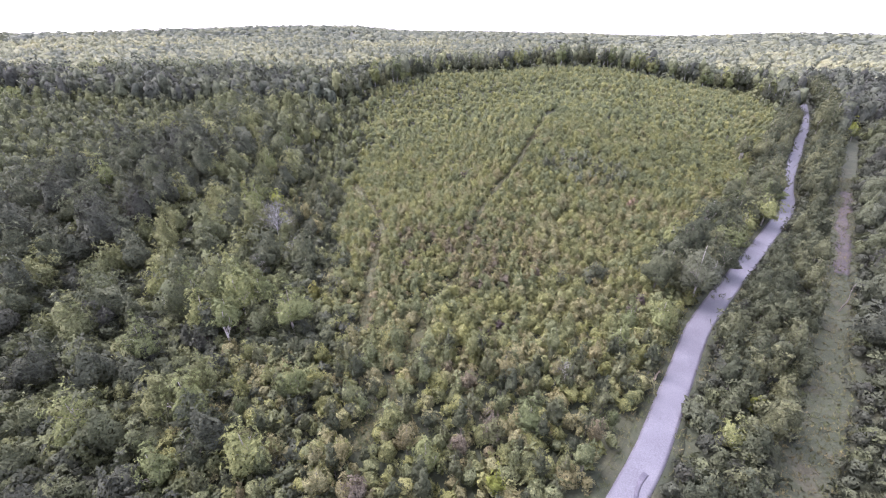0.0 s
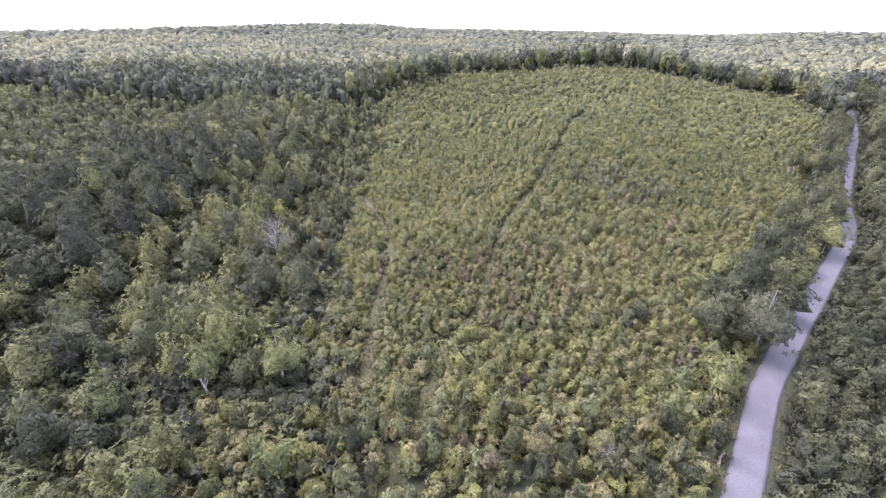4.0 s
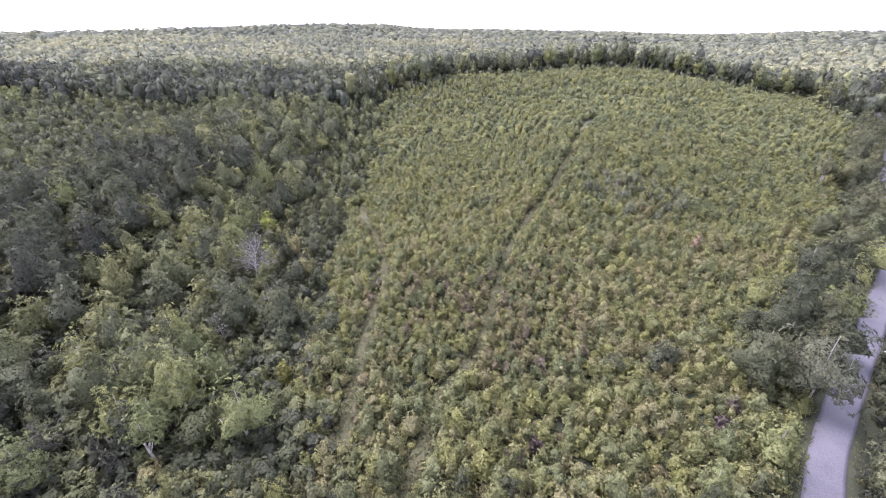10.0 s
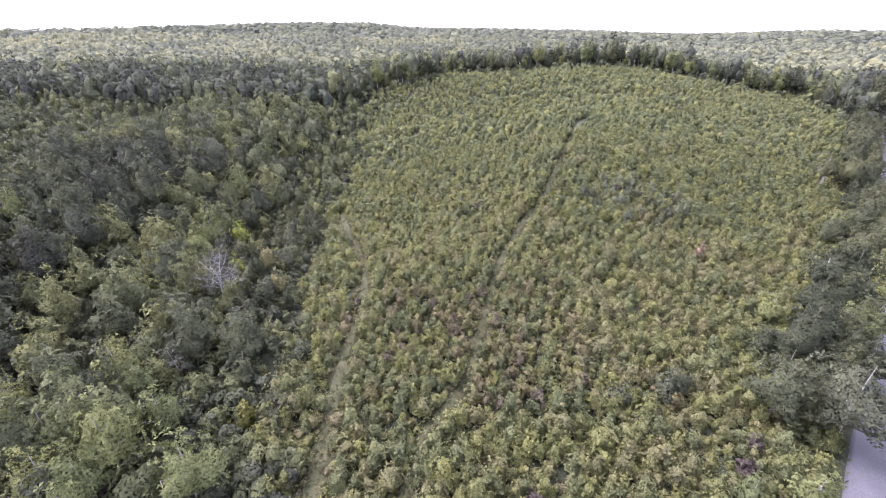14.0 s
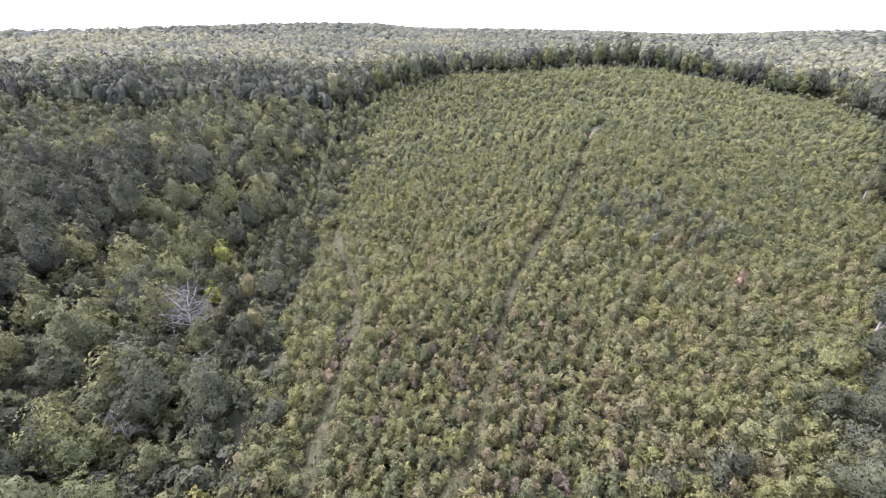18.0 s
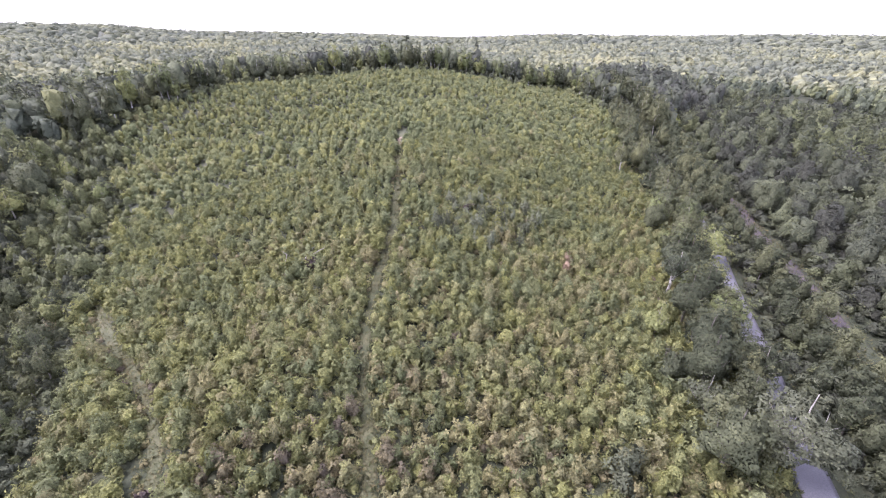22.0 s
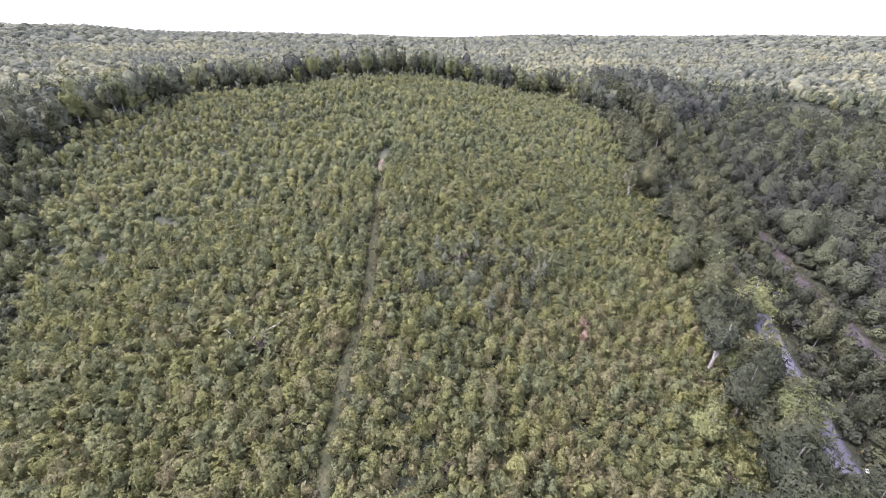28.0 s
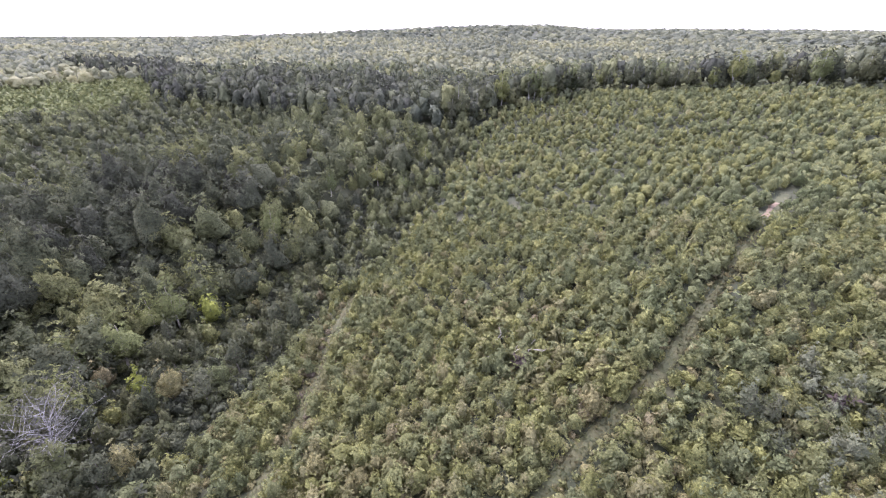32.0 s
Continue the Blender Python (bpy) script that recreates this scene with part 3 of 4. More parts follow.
def young_rim(x, y):
    """The line of tall trees behind that stand."""
    u, v = -0.945 * (x + 435) + 0.33 * (y - 320), 0.33 * (x + 435) + 0.945 * (y - 320)
    return (np.abs(u + 10) < 210) & (v > 40) & ((u / 190) ** 2 + (v / 115) ** 2 < 1) & ~young_west(x, y)


def east_edge(y):
    """The field's eastern edge, where the road's trees or the far wood begin."""
    return np.interp(y, [285, 303, 386, 420], [900, 259, 290, 300]) + 3 * np.sin(y * 0.2)


def open_ground(x, y):
    """Where road, verge, clearing and trails keep free of growth."""
    return ((np.abs(beside("road", x, y)) > 4.3) & (np.abs(beside("clearing", x, y)) > 4.4) & (np.abs(beside("trail", x, y)) > 1.7 + 0.6 * np.sin(y * 0.31))
            & (np.abs(beside("west", x, y)) > 2.0 + 0.7 * np.sin(y * 0.27)))


def in_field(x, y):
    return (x > field_edge(y)) & (y < far_edge(x)) & (beside("road", x, y) < -4.8) & (y > 58) & (x < east_edge(y))


# ---------------------------------------------------------------- the field of saplings
rng = np.random.default_rng(7)
sap = spots_in(-60, 300, 58, 430, 2.4, rng, lambda x, y: in_field(x, y) & open_ground(x, y))
own = (sap[:, 1] > 86) & (sap[:, 1] < 122) & (sap[:, 0] > -14) & (sap[:, 0] < 30)
single, rest = sap[own][:290], np.vstack([sap[own][290:], sap[~own]])
a, b = rest[rest[:, 1] < 155], rest[(rest[:, 1] >= 155) & (rest[:, 1] < 225)]
c = rest[rest[:, 1] >= 225]
c = c[rng.random(len(c)) < 0.66]
# farther bands use bluer green tints, haze coloured into the saplings
stuff("young_trees", [scatter(a, domes(112, 14, 100, 2.15, 0.0, 4.2, loose=0.84, size=0.64, deep=0.42, point=(0.2, 0.6), core=0.8, star=2), rng, 0.6, 1.3, (0.12, 0.70)), scatter(b, domes(52, 12, 120, 2.1, 0.0, 4.2, size=1.0, deep=0.48, point=(0.2, 0.7), core=0.8, star=2), rng, 0.6, 1.3, (0.06, 0.62)),
                      scatter(c, domes(22, 12, 140, 2.0, 0.0, 3.9, loose=0.42, size=0.85, deep=0.44, point=(0.2, 0.7), core=0.88), rng, 0.5, 1.5, (0.0, 0.56))], m_field,
      "dense field of young olive green saplings", "saplings")


weeds = spots_in(-45, 120, 58, 180, 2.1, rng, lambda x, y: in_field(x, y) & open_ground(x, y))
low_weeds = np.vstack([spots_in(-45, 60, 58, 200, 1.5, rng, lambda x, y: (np.abs(beside(k, x, y)) < w + 1.2) & (np.abs(beside(k, x, y)) > w)) for k, w in (("trail", 1.1), ("west", 1.2))])
stuff("weeds", [scatter(low_weeds, domes(12, 6, 168, 0.8, -0.2, 0.9, loose=0.75, size=0.6), rng, 0.5, 1.4, (0.35, 1.0)), scatter(weeds, domes(13, 8, 160, 1.5, -0.2, 1.8, loose=0.7, size=0.9), rng, 0.6, 1.3, (0.25, 0.9))], m_field, "low olive brown weeds between saplings", "weeds")


def plant(kind, x, y, scale, rng, first, stretch=(0.88, 1.15)):
    """One tree at a place: the kind itself the first time, then copies."""
    m = pose(x, y, float(height(x, y)) - 0.1, 0, 0, float(rng.uniform(0, 360)))
    ob = kind if first else copy_thing(kind, m)
    ob.matrix_basis = m
    ob.scale = (scale, scale, scale * float(rng.uniform(*stretch)))
    return ob


def tree_kind(name, label, category, group, kind, seed, leaves, bark, tall, thick, limbs=4, lean=0.0, bend=0.06):
    """A tree with its trunk and limbs and its crown."""
    r = np.random.default_rng(seed)
    v, lobes, nrm = crown(r, **kind)
    base = tagged(new(name), label, category, group)
    sv, sf = stem(r, tall, thick, lean, lobes[:limbs], bend)
    part("trunk", mesh_of("trunk", sv, sf, bark, smooth=True), base)
    part("crown", mesh_of("crown", v, quads(len(v) // 4), leaves, normals=nrm), base)
    return base


def plant_all(kinds, spots, rng, low, high):
    used = set()
    for x, y, *s in spots:
        k = int(rng.integers(0, len(kinds)))
        plant(kinds[k], float(x), float(y), float(s[0] if s else rng.uniform(low, high)), rng, k not in used)
        used.add(k)
    for k in range(len(kinds)):
        if k not in used:
            for o in (*kinds[k].children, kinds[k]):
                bpy.data.objects.remove(o)


saplings = [tree_kind("sapling", "young olive green broadleaf sapling in a dense field", "sapling", "saplings in the field", SAPLING, 100 + i,
                      m_field_one, m_bark, 3.3, 0.05, 3) for i in range(7)]
plant_all(saplings, single, rng, 0.65, 1.3)

# ---------------------------------------------------------------- woods
def west_wood(x, y):
    return (x < field_edge(y) - 13 - 16 * ease((y - 105) / 40) + 6 * np.sin(y * 0.07 + 1) + 3 * np.sin(y * 0.21)) & (beside("road", x, y) < -8) & ~young_west(x, y)


def fringe(x, y):
    return (x < field_edge(y)) & (x > field_edge(y) - 36) & (y > 56)


def near_wood(x, y):
    return (y <= 64) & (x >= field_edge(y) - 26) & (beside("road", x, y) < -4.9)


def road_rows(x, y):
    d = beside("road", x, y)
    return (d < -5.6) & (d > -15) & (y > 82) & (y < 300)


def east_strip(x, y):
    return (beside("road", x, y) > 3.9) & (beside("clearing", x, y) < -4.4)


def east_wood(x, y):
    return beside("clearing", x, y) > 5.0


rng = np.random.default_rng(11)
P_SHRUB = domes(40, 9, 240, 1.8, 0.1, 2.9, size=0.85, deep=0.42, star=4)
P_WOOD, P_WOOD_FAR = domes(440, 12, 200, 4.3, 0.2, 10.5, size=0.85, loose=0.84, deep=0.6, point=(0.0, 0.35), core=0.76, star=4, lobes=20), domes(130, 10, 260, 4.1, 0.2, 10.5, size=1.35, deep=0.6, point=(0.0, 0.4), core=0.74, star=3, lobes=13)
ww = spots_in(-150, -20, 10, 330, 8.4, rng, lambda x, y: west_wood(x, y) & open_ground(x, y))
far_part = ww[:, 1] > 215
low_part = ~far_part & (ww[:, 1] < 95)
deep_part = ~far_part & ~low_part & (ww[:, 0] < -97)
stuff("west_woods", [scatter(ww[deep_part], P_WOOD, rng, 1.05, 1.75, (0.05, 0.6)), scatter(ww[~far_part & ~low_part & ~deep_part], P_WOOD, rng, 0.9, 1.65, (0.3, 1.1)), scatter(ww[low_part], P_WOOD, rng, 0.7, 1.45, (0.0, 0.95)),
                     scatter(ww[far_part], P_WOOD_FAR, rng, 1.1, 1.9, (0.3, 1.0))], m_wood,
      "dense dark green broadleaf wood in a hollow", "woods")
gw = spots_in(-330, -140, 60, 330, 5.6, rng, lambda x, y: west_wood(x, y) & (x < -146 + 8 * np.sin(y * 0.06)))
stuff("green_woods", [scatter(gw, domes(46, 9, 270, 3.1, 0.2, 8.0, size=1.4, star=3, deep=0.5), rng, 0.7, 1.5, (0.35, 0.95))], m_wood, "mid green young wood on a western slope", "woods")
fr = spots_in(-100, -10, 60, 330, 2.6, rng, lambda x, y: fringe(x, y) & open_ground(x, y))
under = spots_in(-130, -30, 15, 225, 3.0, rng, lambda x, y: west_wood(x, y))
low_edge = spots_in(-85, -12, 16, 78, 2.6, rng, lambda x, y: (x < field_edge(y) + 8) & (beside("road", x, y) < -7) & open_ground(x, y))
stuff("shrubs", [scatter(low_edge, P_SHRUB, rng, 0.6, 1.5, (0.1, 0.9)), scatter(fr, P_SHRUB, rng, 0.6, 1.5, (0.2, 1.0)), scatter(under, P_SHRUB, rng, 0.8, 1.7, (0.2, 0.95))], m_wood,
      "low tangled green shrubs at the edge of a wood", "shrubs")
nw = spots_in(-60, 70, -35, 70, 2.9, rng, lambda x, y: near_wood(x, y) & open_ground(x, y))
stuff("mixed_thicket", [scatter(nw, P_SHRUB, rng, 0.8, 1.6, (0.1, 0.8))], m_field, "mixed thicket of shrubs and weeds under small trees", "thicket")
es = spots_in(-40, 330, -60, 320, 2.8, rng, lambda x, y: (east_strip(x, y) | (beside("clearing", x, y) > 4.0) & (beside("clearing", x, y) < 13)) & (np.abs(beside("road", x, y)) > 3.9) & (np.abs(beside("clearing", x, y)) > 3.6))
stuff("roadside_shrubs", [scatter(es, P_SHRUB, rng, 0.8, 1.6, (0.0, 0.7))], m_wood, "thick green shrubs beside a road", "shrubs")
eu = spots_in(20, 260, -30, 200, 4.3, rng, lambda x, y: (beside("clearing", x, y) > 9) & (beside("clearing", x, y) < 60))
stuff("undergrowth", [scatter(eu, domes(18, 7, 245, 2.8, -0.2, 3.2), rng, 0.8, 1.6, (0.0, 0.6))], m_wood, "dark green undergrowth beneath a wood", "shrubs")
ew = spots_in(0, 420, -60, 310, 7.4, rng, lambda x, y: east_wood(x, y) & (beside("road", x, y) < 190))
ewn = (beside("clearing", ew[:, 0], ew[:, 1]) < 45) & (ew[:, 1] < 190)
stuff("east_woods", [scatter(ew[ewn], domes(170, 9, 280, 4.0, 0.2, 9.5, size=1.2, deep=0.55, star=4, lobes=16), rng, 0.8, 1.7, (0.0, 0.6)), scatter(ew[~ewn], P_WOOD_FAR, rng, 0.9, 1.7, (0.0, 0.8))], m_wood,
      "dense dark green broadleaf wood beyond a clearing", "woods")
mid_edge = lambda x, y: (x < field_edge(y) - 3) & (x > field_edge(y) - 34) & (y > 110) & open_ground(x, y) & (np.abs(beside("west", x, y)) > 3.5)
me = spots_in(-100, -20, 110, 335, 5.4, rng, mid_edge)
me_far = me[:, 1] > 195
stuff("edge_thicket", [scatter(me[me_far], domes(60, 7, 290, 3.2, 0.2, 9.0, star=3, lobes=10, deep=0.5), rng, 0.6, 1.2, (0.3, 1.0))], m_wood, "mixed lighter trees along a wood's edge", "woods")
yw = spots_in(-640, -230, 180, 460, 4.6, rng, young_west)
# sun falling on this light green stand is put into its lighter ramp
stuff("young_stand", [scatter(yw, domes(14, 8, 150, 1.9, 0.1, 4.2, loose=0.4), rng, 0.7, 1.5, (0.1, 0.7))], m_bright, "sunlit light green young stand on a rise", "saplings")

# trees of the nearer woods, one by one
edge_trees = [tree_kind("edge_tree", "middling grey green tree at a wood's edge", "tree", "trees along the wood's edge", lighter(BROAD, 0.8), 390 + i, (m_wood_one, m_sage, m_wood_one, m_field_one, m_wood_one)[i], m_bark, 8.0, 0.14, 5) for i in range(5)]
plant_all(edge_trees, [tuple(p) for p in me[~me_far]], rng, 0.55, 1.1)
L_BROAD, L_LIGHT, L_SLIM = "leafy green broadleaf tree with a grey trunk", "light green broadleaf tree with a pale trunk", "slim young green tree in a thicket"
dark_kinds = [tree_kind("broadleaf_tree", L_BROAD, "tree", "trees beside the road", GRAND, 400 + i, m_wood_one, m_bark, 10.5, 0.24, 8) for i in range(4)]
rows = spots_in(55, 320, 80, 300, 6.1, rng, lambda x, y: road_rows(x, y) & open_ground(x, y))
NAMED_DARK = [(72.6, 97.3, 1.0), (63.5, 88.5, 0.85), (118.6, 147.8, 1.1), (106.5, 126.3, 1.0), (122, 138, 1.0), (143, 159, 1.1), (83, 103.5, 1.0), (65.8, 100.6, 0.75)]
line = LINES["road"]
along = np.gradient(line, axis=0)
along /= np.linalg.norm(along, axis=1)[:, None]
row_y = np.arange(122, 300, 6.2)
row_y = row_y + rng.uniform(-1.5, 1.5, len(row_y))
row_x = np.interp(row_y, line[:, 1], line[:, 0])
lean_x, lean_y = np.interp(row_y, line[:, 1], along[:, 0]), np.interp(row_y, line[:, 1], along[:, 1])
gap = rng.uniform(5.2, 7.2, len(row_y))
close = [(float(x), float(y), float(k)) for x, y, k in zip(row_x - lean_y * gap, row_y + lean_x * gap, rng.uniform(0.8, 1.1, len(row_y)))]
plant_all(dark_kinds, NAMED_DARK + close + [tuple(p) for p in rows], rng, 0.8, 1.4)
light_kinds = [tree_kind("broadleaf_tree", L_LIGHT, "tree", "light green trees", GRAND, 420 + i, m_bright_one, m_pale, 10.5, 0.24, 8) for i in range(4)]
LIGHT = [(-44.6, 45.3, 0.85), (-31.5, 36.4, 0.8), (-44, 34, 0.7), (-60, 41.5, 0.85), (-28, 50, 0.65), (-47.2, 74.9, 1.0), (49.3, 68.4, 0.7), (38, 63.3, 0.6), (74.6, 110.9, 0.75),
         (102, 117, 0.9), (13, 42, 0.65), (-70, 140, 1.15), (-77, 151, 1.0), (-76, 133, 0.95), (-84, 170, 0.9), (43.3, 70.1, 0.5), (-54, 70, 0.8), (45.6, 38, 0.6), (128, 143, 0.95),
         (262, 247, 0.9), (232, 230, 0.8), (247, 243, 0.85), (-76, 258, 1.05), (-90, 264, 0.95), (-66, 88, 0.8), (-4, 36, 0.55)]
MORE_LIGHT = [(-125, 147, 1.15), (-84, 200, 1.1), (-76, 165, 1.2), (-62, 126, 1.05), (-73, 119, 0.85), (-78, 304, 1.1), (-87, 238, 1.0), (-64, 285, 0.9), (-54, 89, 0.9), (-49, 258, 0.85), (-62, 257, 0.9),
              (153, 166, 1.0), (146, 154, 1.0), (124, 129, 1.1), (122, 151, 1.05), (87, 106, 1.05), (78, 90, 1.0), (95, 117, 0.9), (110, 133, 1.0)]
THIRD_LIGHT = [(-72, 84, 0.88), (-59, 77, 0.99), (-59, 92, 0.93), (-46, 82, 1.01), (-35, 71, 1.02), (-49, 70, 0.82), (-62, 61, 0.80), (-74, 155, 1.09), (-75, 133, 0.89)]
plant_all(light_kinds, [(x, y, k * (1.2 if y < 80 else 1.0)) for x, y, k in LIGHT + THIRD_LIGHT] + [p for p in MORE_LIGHT if beside("road", *np.array(p[:2])) < -4], rng, 0.8, 1.2)
slim_kinds = [tree_kind("slim_tree", L_SLIM, "tree", "slim trees in the thicket", SLIM, 440 + i, m_field_one if i % 2 else m_wood_one, m_bark, 7.6, 0.09, 4) for i in range(5)]
thick = spots_in(-40, 55, 14, 66, 4.6, rng, lambda x, y: near_wood(x, y) & open_ground(x, y))
plant_all(slim_kinds, [tuple(p) for p in thick], rng, 0.55, 1.05)
strip_kinds = [tree_kind("roadside_tree", "thick green small tree in a strip beside a road", "tree", "trees between road and clearing", lighter(BROAD, 0.7), 460 + i,
                         m_wood_one, m_bark, 7.6, 0.12, 4) for i in range(5)]
strip = spots_in(0, 300, -10, 290, 4.7, rng, lambda x, y: east_strip(x, y) & (beside("road", x, y) > 5.4) & open_ground(x, y))
plant_all(strip_kinds, [(x, y, float(rng.uniform(0.7, 1.25) + 0.35 * (y > 150))) for x, y in strip], rng, 0.6, 1.15)

# ---------------------------------------------------------------- single trees that stand out
def one_tree(name, label, x, y, kind, seed, leaves, bark, tall, thick, scale=1.0, limbs=5, lean=0.0, bend=0.06):
    return plant(tree_kind(name, label, "tree", "", kind, seed, leaves, bark, tall, thick, limbs, lean, bend), x, y, scale, np.random.default_rng(seed), True)


def bare_tree(name, label, x, y, tall, wide, seed, bark, haze=0, lean=0.0, limbs=16, thick=0.2, twigs=5):
    """A dead tree: trunk, limbs that fork into twigs, and a thin haze of the finest twigs."""
    r = np.random.default_rng(seed)
    base = tagged(new(name), label, "tree")
    zs = np.linspace(0, 1, 7)
    p = np.c_[np.cumsum(r.normal(0, 0.03 * tall, (7, 2)), 0) * zs[:, None] + np.outer(zs, (lean * tall, 0)), zs * tall - 0.4 * (zs == 0)]
    part("trunk", mesh_of("trunk", *tube(p, thick * (1.15 - 0.95 * zs)), bark, smooth=True), base)
    pieces, ends = [], []
    for i in range(limbs):
        t = r.uniform(0.35, 0.97)
        root = np.array([np.interp(t, zs, p[:, k]) for k in range(3)])
        a, reach = i * 2.4 + r.uniform(-0.5, 0.5), wide * r.uniform(0.6, 1.1) * (1.2 - 0.6 * t)
        tip = root + (math.cos(a) * reach, math.sin(a) * reach, reach * r.uniform(0.3, 1.0))
        mid = root * 0.5 + tip * 0.5 + r.normal(0, 0.06 * wide, 3)
        w = thick * (0.55 - 0.35 * t)
        pieces.append(tube([root, mid, tip], [w, w * 0.7, w * 0.25], 5))
        for j in range(twigs):
            u = r.uniform(0.3, 1.0)
            q = root + (tip - root) * u
            e = q + r.normal(0, 0.28 * wide, 3) * (1, 1, 0.5) + (0, 0, 0.12 * wide)
            pieces.append(tube([q, (q + e) / 2 + r.normal(0, 0.03 * wide, 3), e], [w * 0.35, w * 0.25, w * 0.1], 4))
            ends.append(e)
    part("branchwork", mesh_of("branchwork", *joined(pieces), bark, smooth=True), base)
    if haze:
        at = np.repeat(np.array(ends), haze, 0)
        at = at + r.normal(0, 0.1 * wide, at.shape)
        v, _ = kites(at, r.normal(0, 1, at.shape), 0.5, r)
        tagged(part("twig_haze", mesh_of("twig_haze", v, quads(len(v) // 4), m_grey_leaf), base), kind="stuff")
    base.matrix_basis = pose(x, y, float(height(x, y)), 0, 0, 0)
    return base


HIGH = dict(leaves=620, lobes=30, wide=4.1, low=4.6, high=12.5, lobe=0.95, size=0.5, point=0.3)
THIN = dict(leaves=190, lobes=16, wide=1.7, low=3.6, high=8.0, lobe=0.7, size=0.45, point=0.3)
bare_tree("dead_tree", "large dead grey tree with fine bare twigs", -54, 119.5, 15.0, 6.0, 801, m_grey, 10, 0.0, 26, 0.2)
bare_tree("dead_tree", "small dead grey tree at a wood's edge", -50, 94, 8.5, 2.0, 802, m_grey, 4, 0.0, 10, 0.12)
bare_tree("dead_tree", "bare brown leafless tree in a thicket", 22, 52.5, 6.5, 2.0, 803, m_pale, 2, 0.05, 11, 0.11)
bare_tree("dead_tree", "bare pale leafless tree among shrubs", -46, 108, 7.5, 2.2, 804, m_grey, 5, 0.0, 10, 0.12)
bare_tree("dead_pole", "thin dark leaning dead trunk in a grass clearing", 100, 76, 8.0, 0.4, 805, m_bark, 0, 0.32, 4, 0.16, 1)
bare_tree("stump", "broken pale dead trunk beside shrubs", 79.7, 121.6, 3.0, 0.3, 806, m_pale, 0, 0.05, 3, 0.2, 1)
one_tree("pale_trunk_tree", "broadleaf tree with a bare crooked white trunk", -47, 66.5, HIGH, 811, m_bright_one, m_pale, 10.5, 0.26, 0.95, 6, 0.12, 0.16)
one_tree("pale_trunk_tree", "broadleaf tree with a forked white trunk", 91.6, 120.7, HIGH, 812, m_sage, m_pale, 11.0, 0.30, 1.25, 8, 0.06, 0.14)
one_tree("pale_trunk_tree", "tall tree with a bare pale trunk", 152.5, 193.3, HIGH, 813, m_wood_one, m_pale, 11.5, 0.24, 1.3, 5, 0.08, 0.04)
one_tree("pale_trunk_tree", "tall tree with a leaning pale trunk", 156.0, 196.5, HIGH, 814, m_wood_one, m_pale, 11.5, 0.22, 1.25, 5, 0.10, 0.04)
WIDE = dict(leaves=1500, lobes=44, wide=6.2, low=2.2, high=11.5, lobe=1.4, size=0.4, point=0.1)
one_tree("grey_tree", "grey green tree with pale twisting limbs over a road", 64.6, 80.6, WIDE, 815, m_sage, m_pale, 10.5, 0.17, 1.4, 12, 0.05, 0.12)
one_tree("grey_tree", "wide grey green tree leaning over a road", 64.8, 93.0, WIDE, 816, m_sage, m_pale, 10.5, 0.17, 0.85, 10, 0.0, 0.12)
one_tree("grey_tree", "wide leafy tree that hides a road's bend", 91.5, 105.0, WIDE, 830, m_bright_one, m_pale, 10.5, 0.17, 1.0, 10, 0.06, 0.12)
one_tree("grey_tree", "tall light grey green tree beside a road", 117.5, 127.5, WIDE, 831, m_bright_one, m_pale, 11.0, 0.17, 1.1, 8, 0.04, 0.1)
one_tree("grey_tree", "broad light green tree beside a road", 134.5, 147.0, WIDE, 832, m_bright_one, m_pale, 11.0, 0.17, 1.15, 8, 0.0, 0.1)
one_tree("grey_tree", "dark leafy tree overhanging a road", 79.5, 92.5, WIDE, 833, m_wood_one, m_pale, 10.5, 0.17, 1.05, 10, 0.08, 0.12)
one_tree("grey_tree", "dark leafy tree overhanging a road", 105.5, 129.0, WIDE, 834, m_wood_one, m_pale, 10.5, 0.17, 1.0, 10, 0.0, 0.12)
one_tree("thin_tree", "thin leaning tree with a small crown", -39, 95, THIN, 817, m_wood_one, m_pale, 7.2, 0.12, 0.9, 3, 0.18)
one_tree("thin_tree", "thin leaning tree with a bare stem", -47, 82, THIN, 818, m_wood_one, m_pale, 7.2, 0.12, 1.0, 3, -0.15)
one_tree("turning_sapling", "small sapling with orange yellow leaves", -33, 83.4, SAPLING, 821, m_orange, m_bark, 3.4, 0.06, 1.6)
one_tree("yellow_tree", "bright yellow green tree beside a road", 55, 45.2, BROAD, 822, m_yellow, m_bark, 8.0, 0.15, 0.72)
one_tree("yellow_tree", "yellow green tree in a thicket", 6.1, 31.5, SLIM, 823, m_yellow, m_bark, 7.5, 0.1, 0.8)
one_tree("yellow_tree", "yellow green tree at a wood's edge", -68, 160, BROAD, 824, m_yellow, m_bark, 8.0, 0.15, 1.25)
one_tree("yellow_tree", "small yellow green tree beside a dead tree", -58, 113, SLIM, 825, m_yellow, m_bark, 7.5, 0.1, 0.95)
one_tree("yellow_tree", "tall yellow green tree beside a far road", 267, 254, BROAD, 826, m_yellow, m_bark, 8.0, 0.16, 1.35)
one_tree("yellow_tree", "light yellow green slim tree in woods", -57, 135, SLIM, 827, m_yellow, m_bark, 7.5, 0.1, 1.15)
one_tree("dead_sapling", "dead tan sapling among green ones", 75.5, 141, SAPLING, 828, m_tan, m_pale, 4.6, 0.09, 1.1)
one_tree("dead_sapling", "brown withered tall sapling", 72.0, 137, SLIM, 829, m_tan, m_bark, 7.5, 0.08, 0.7)
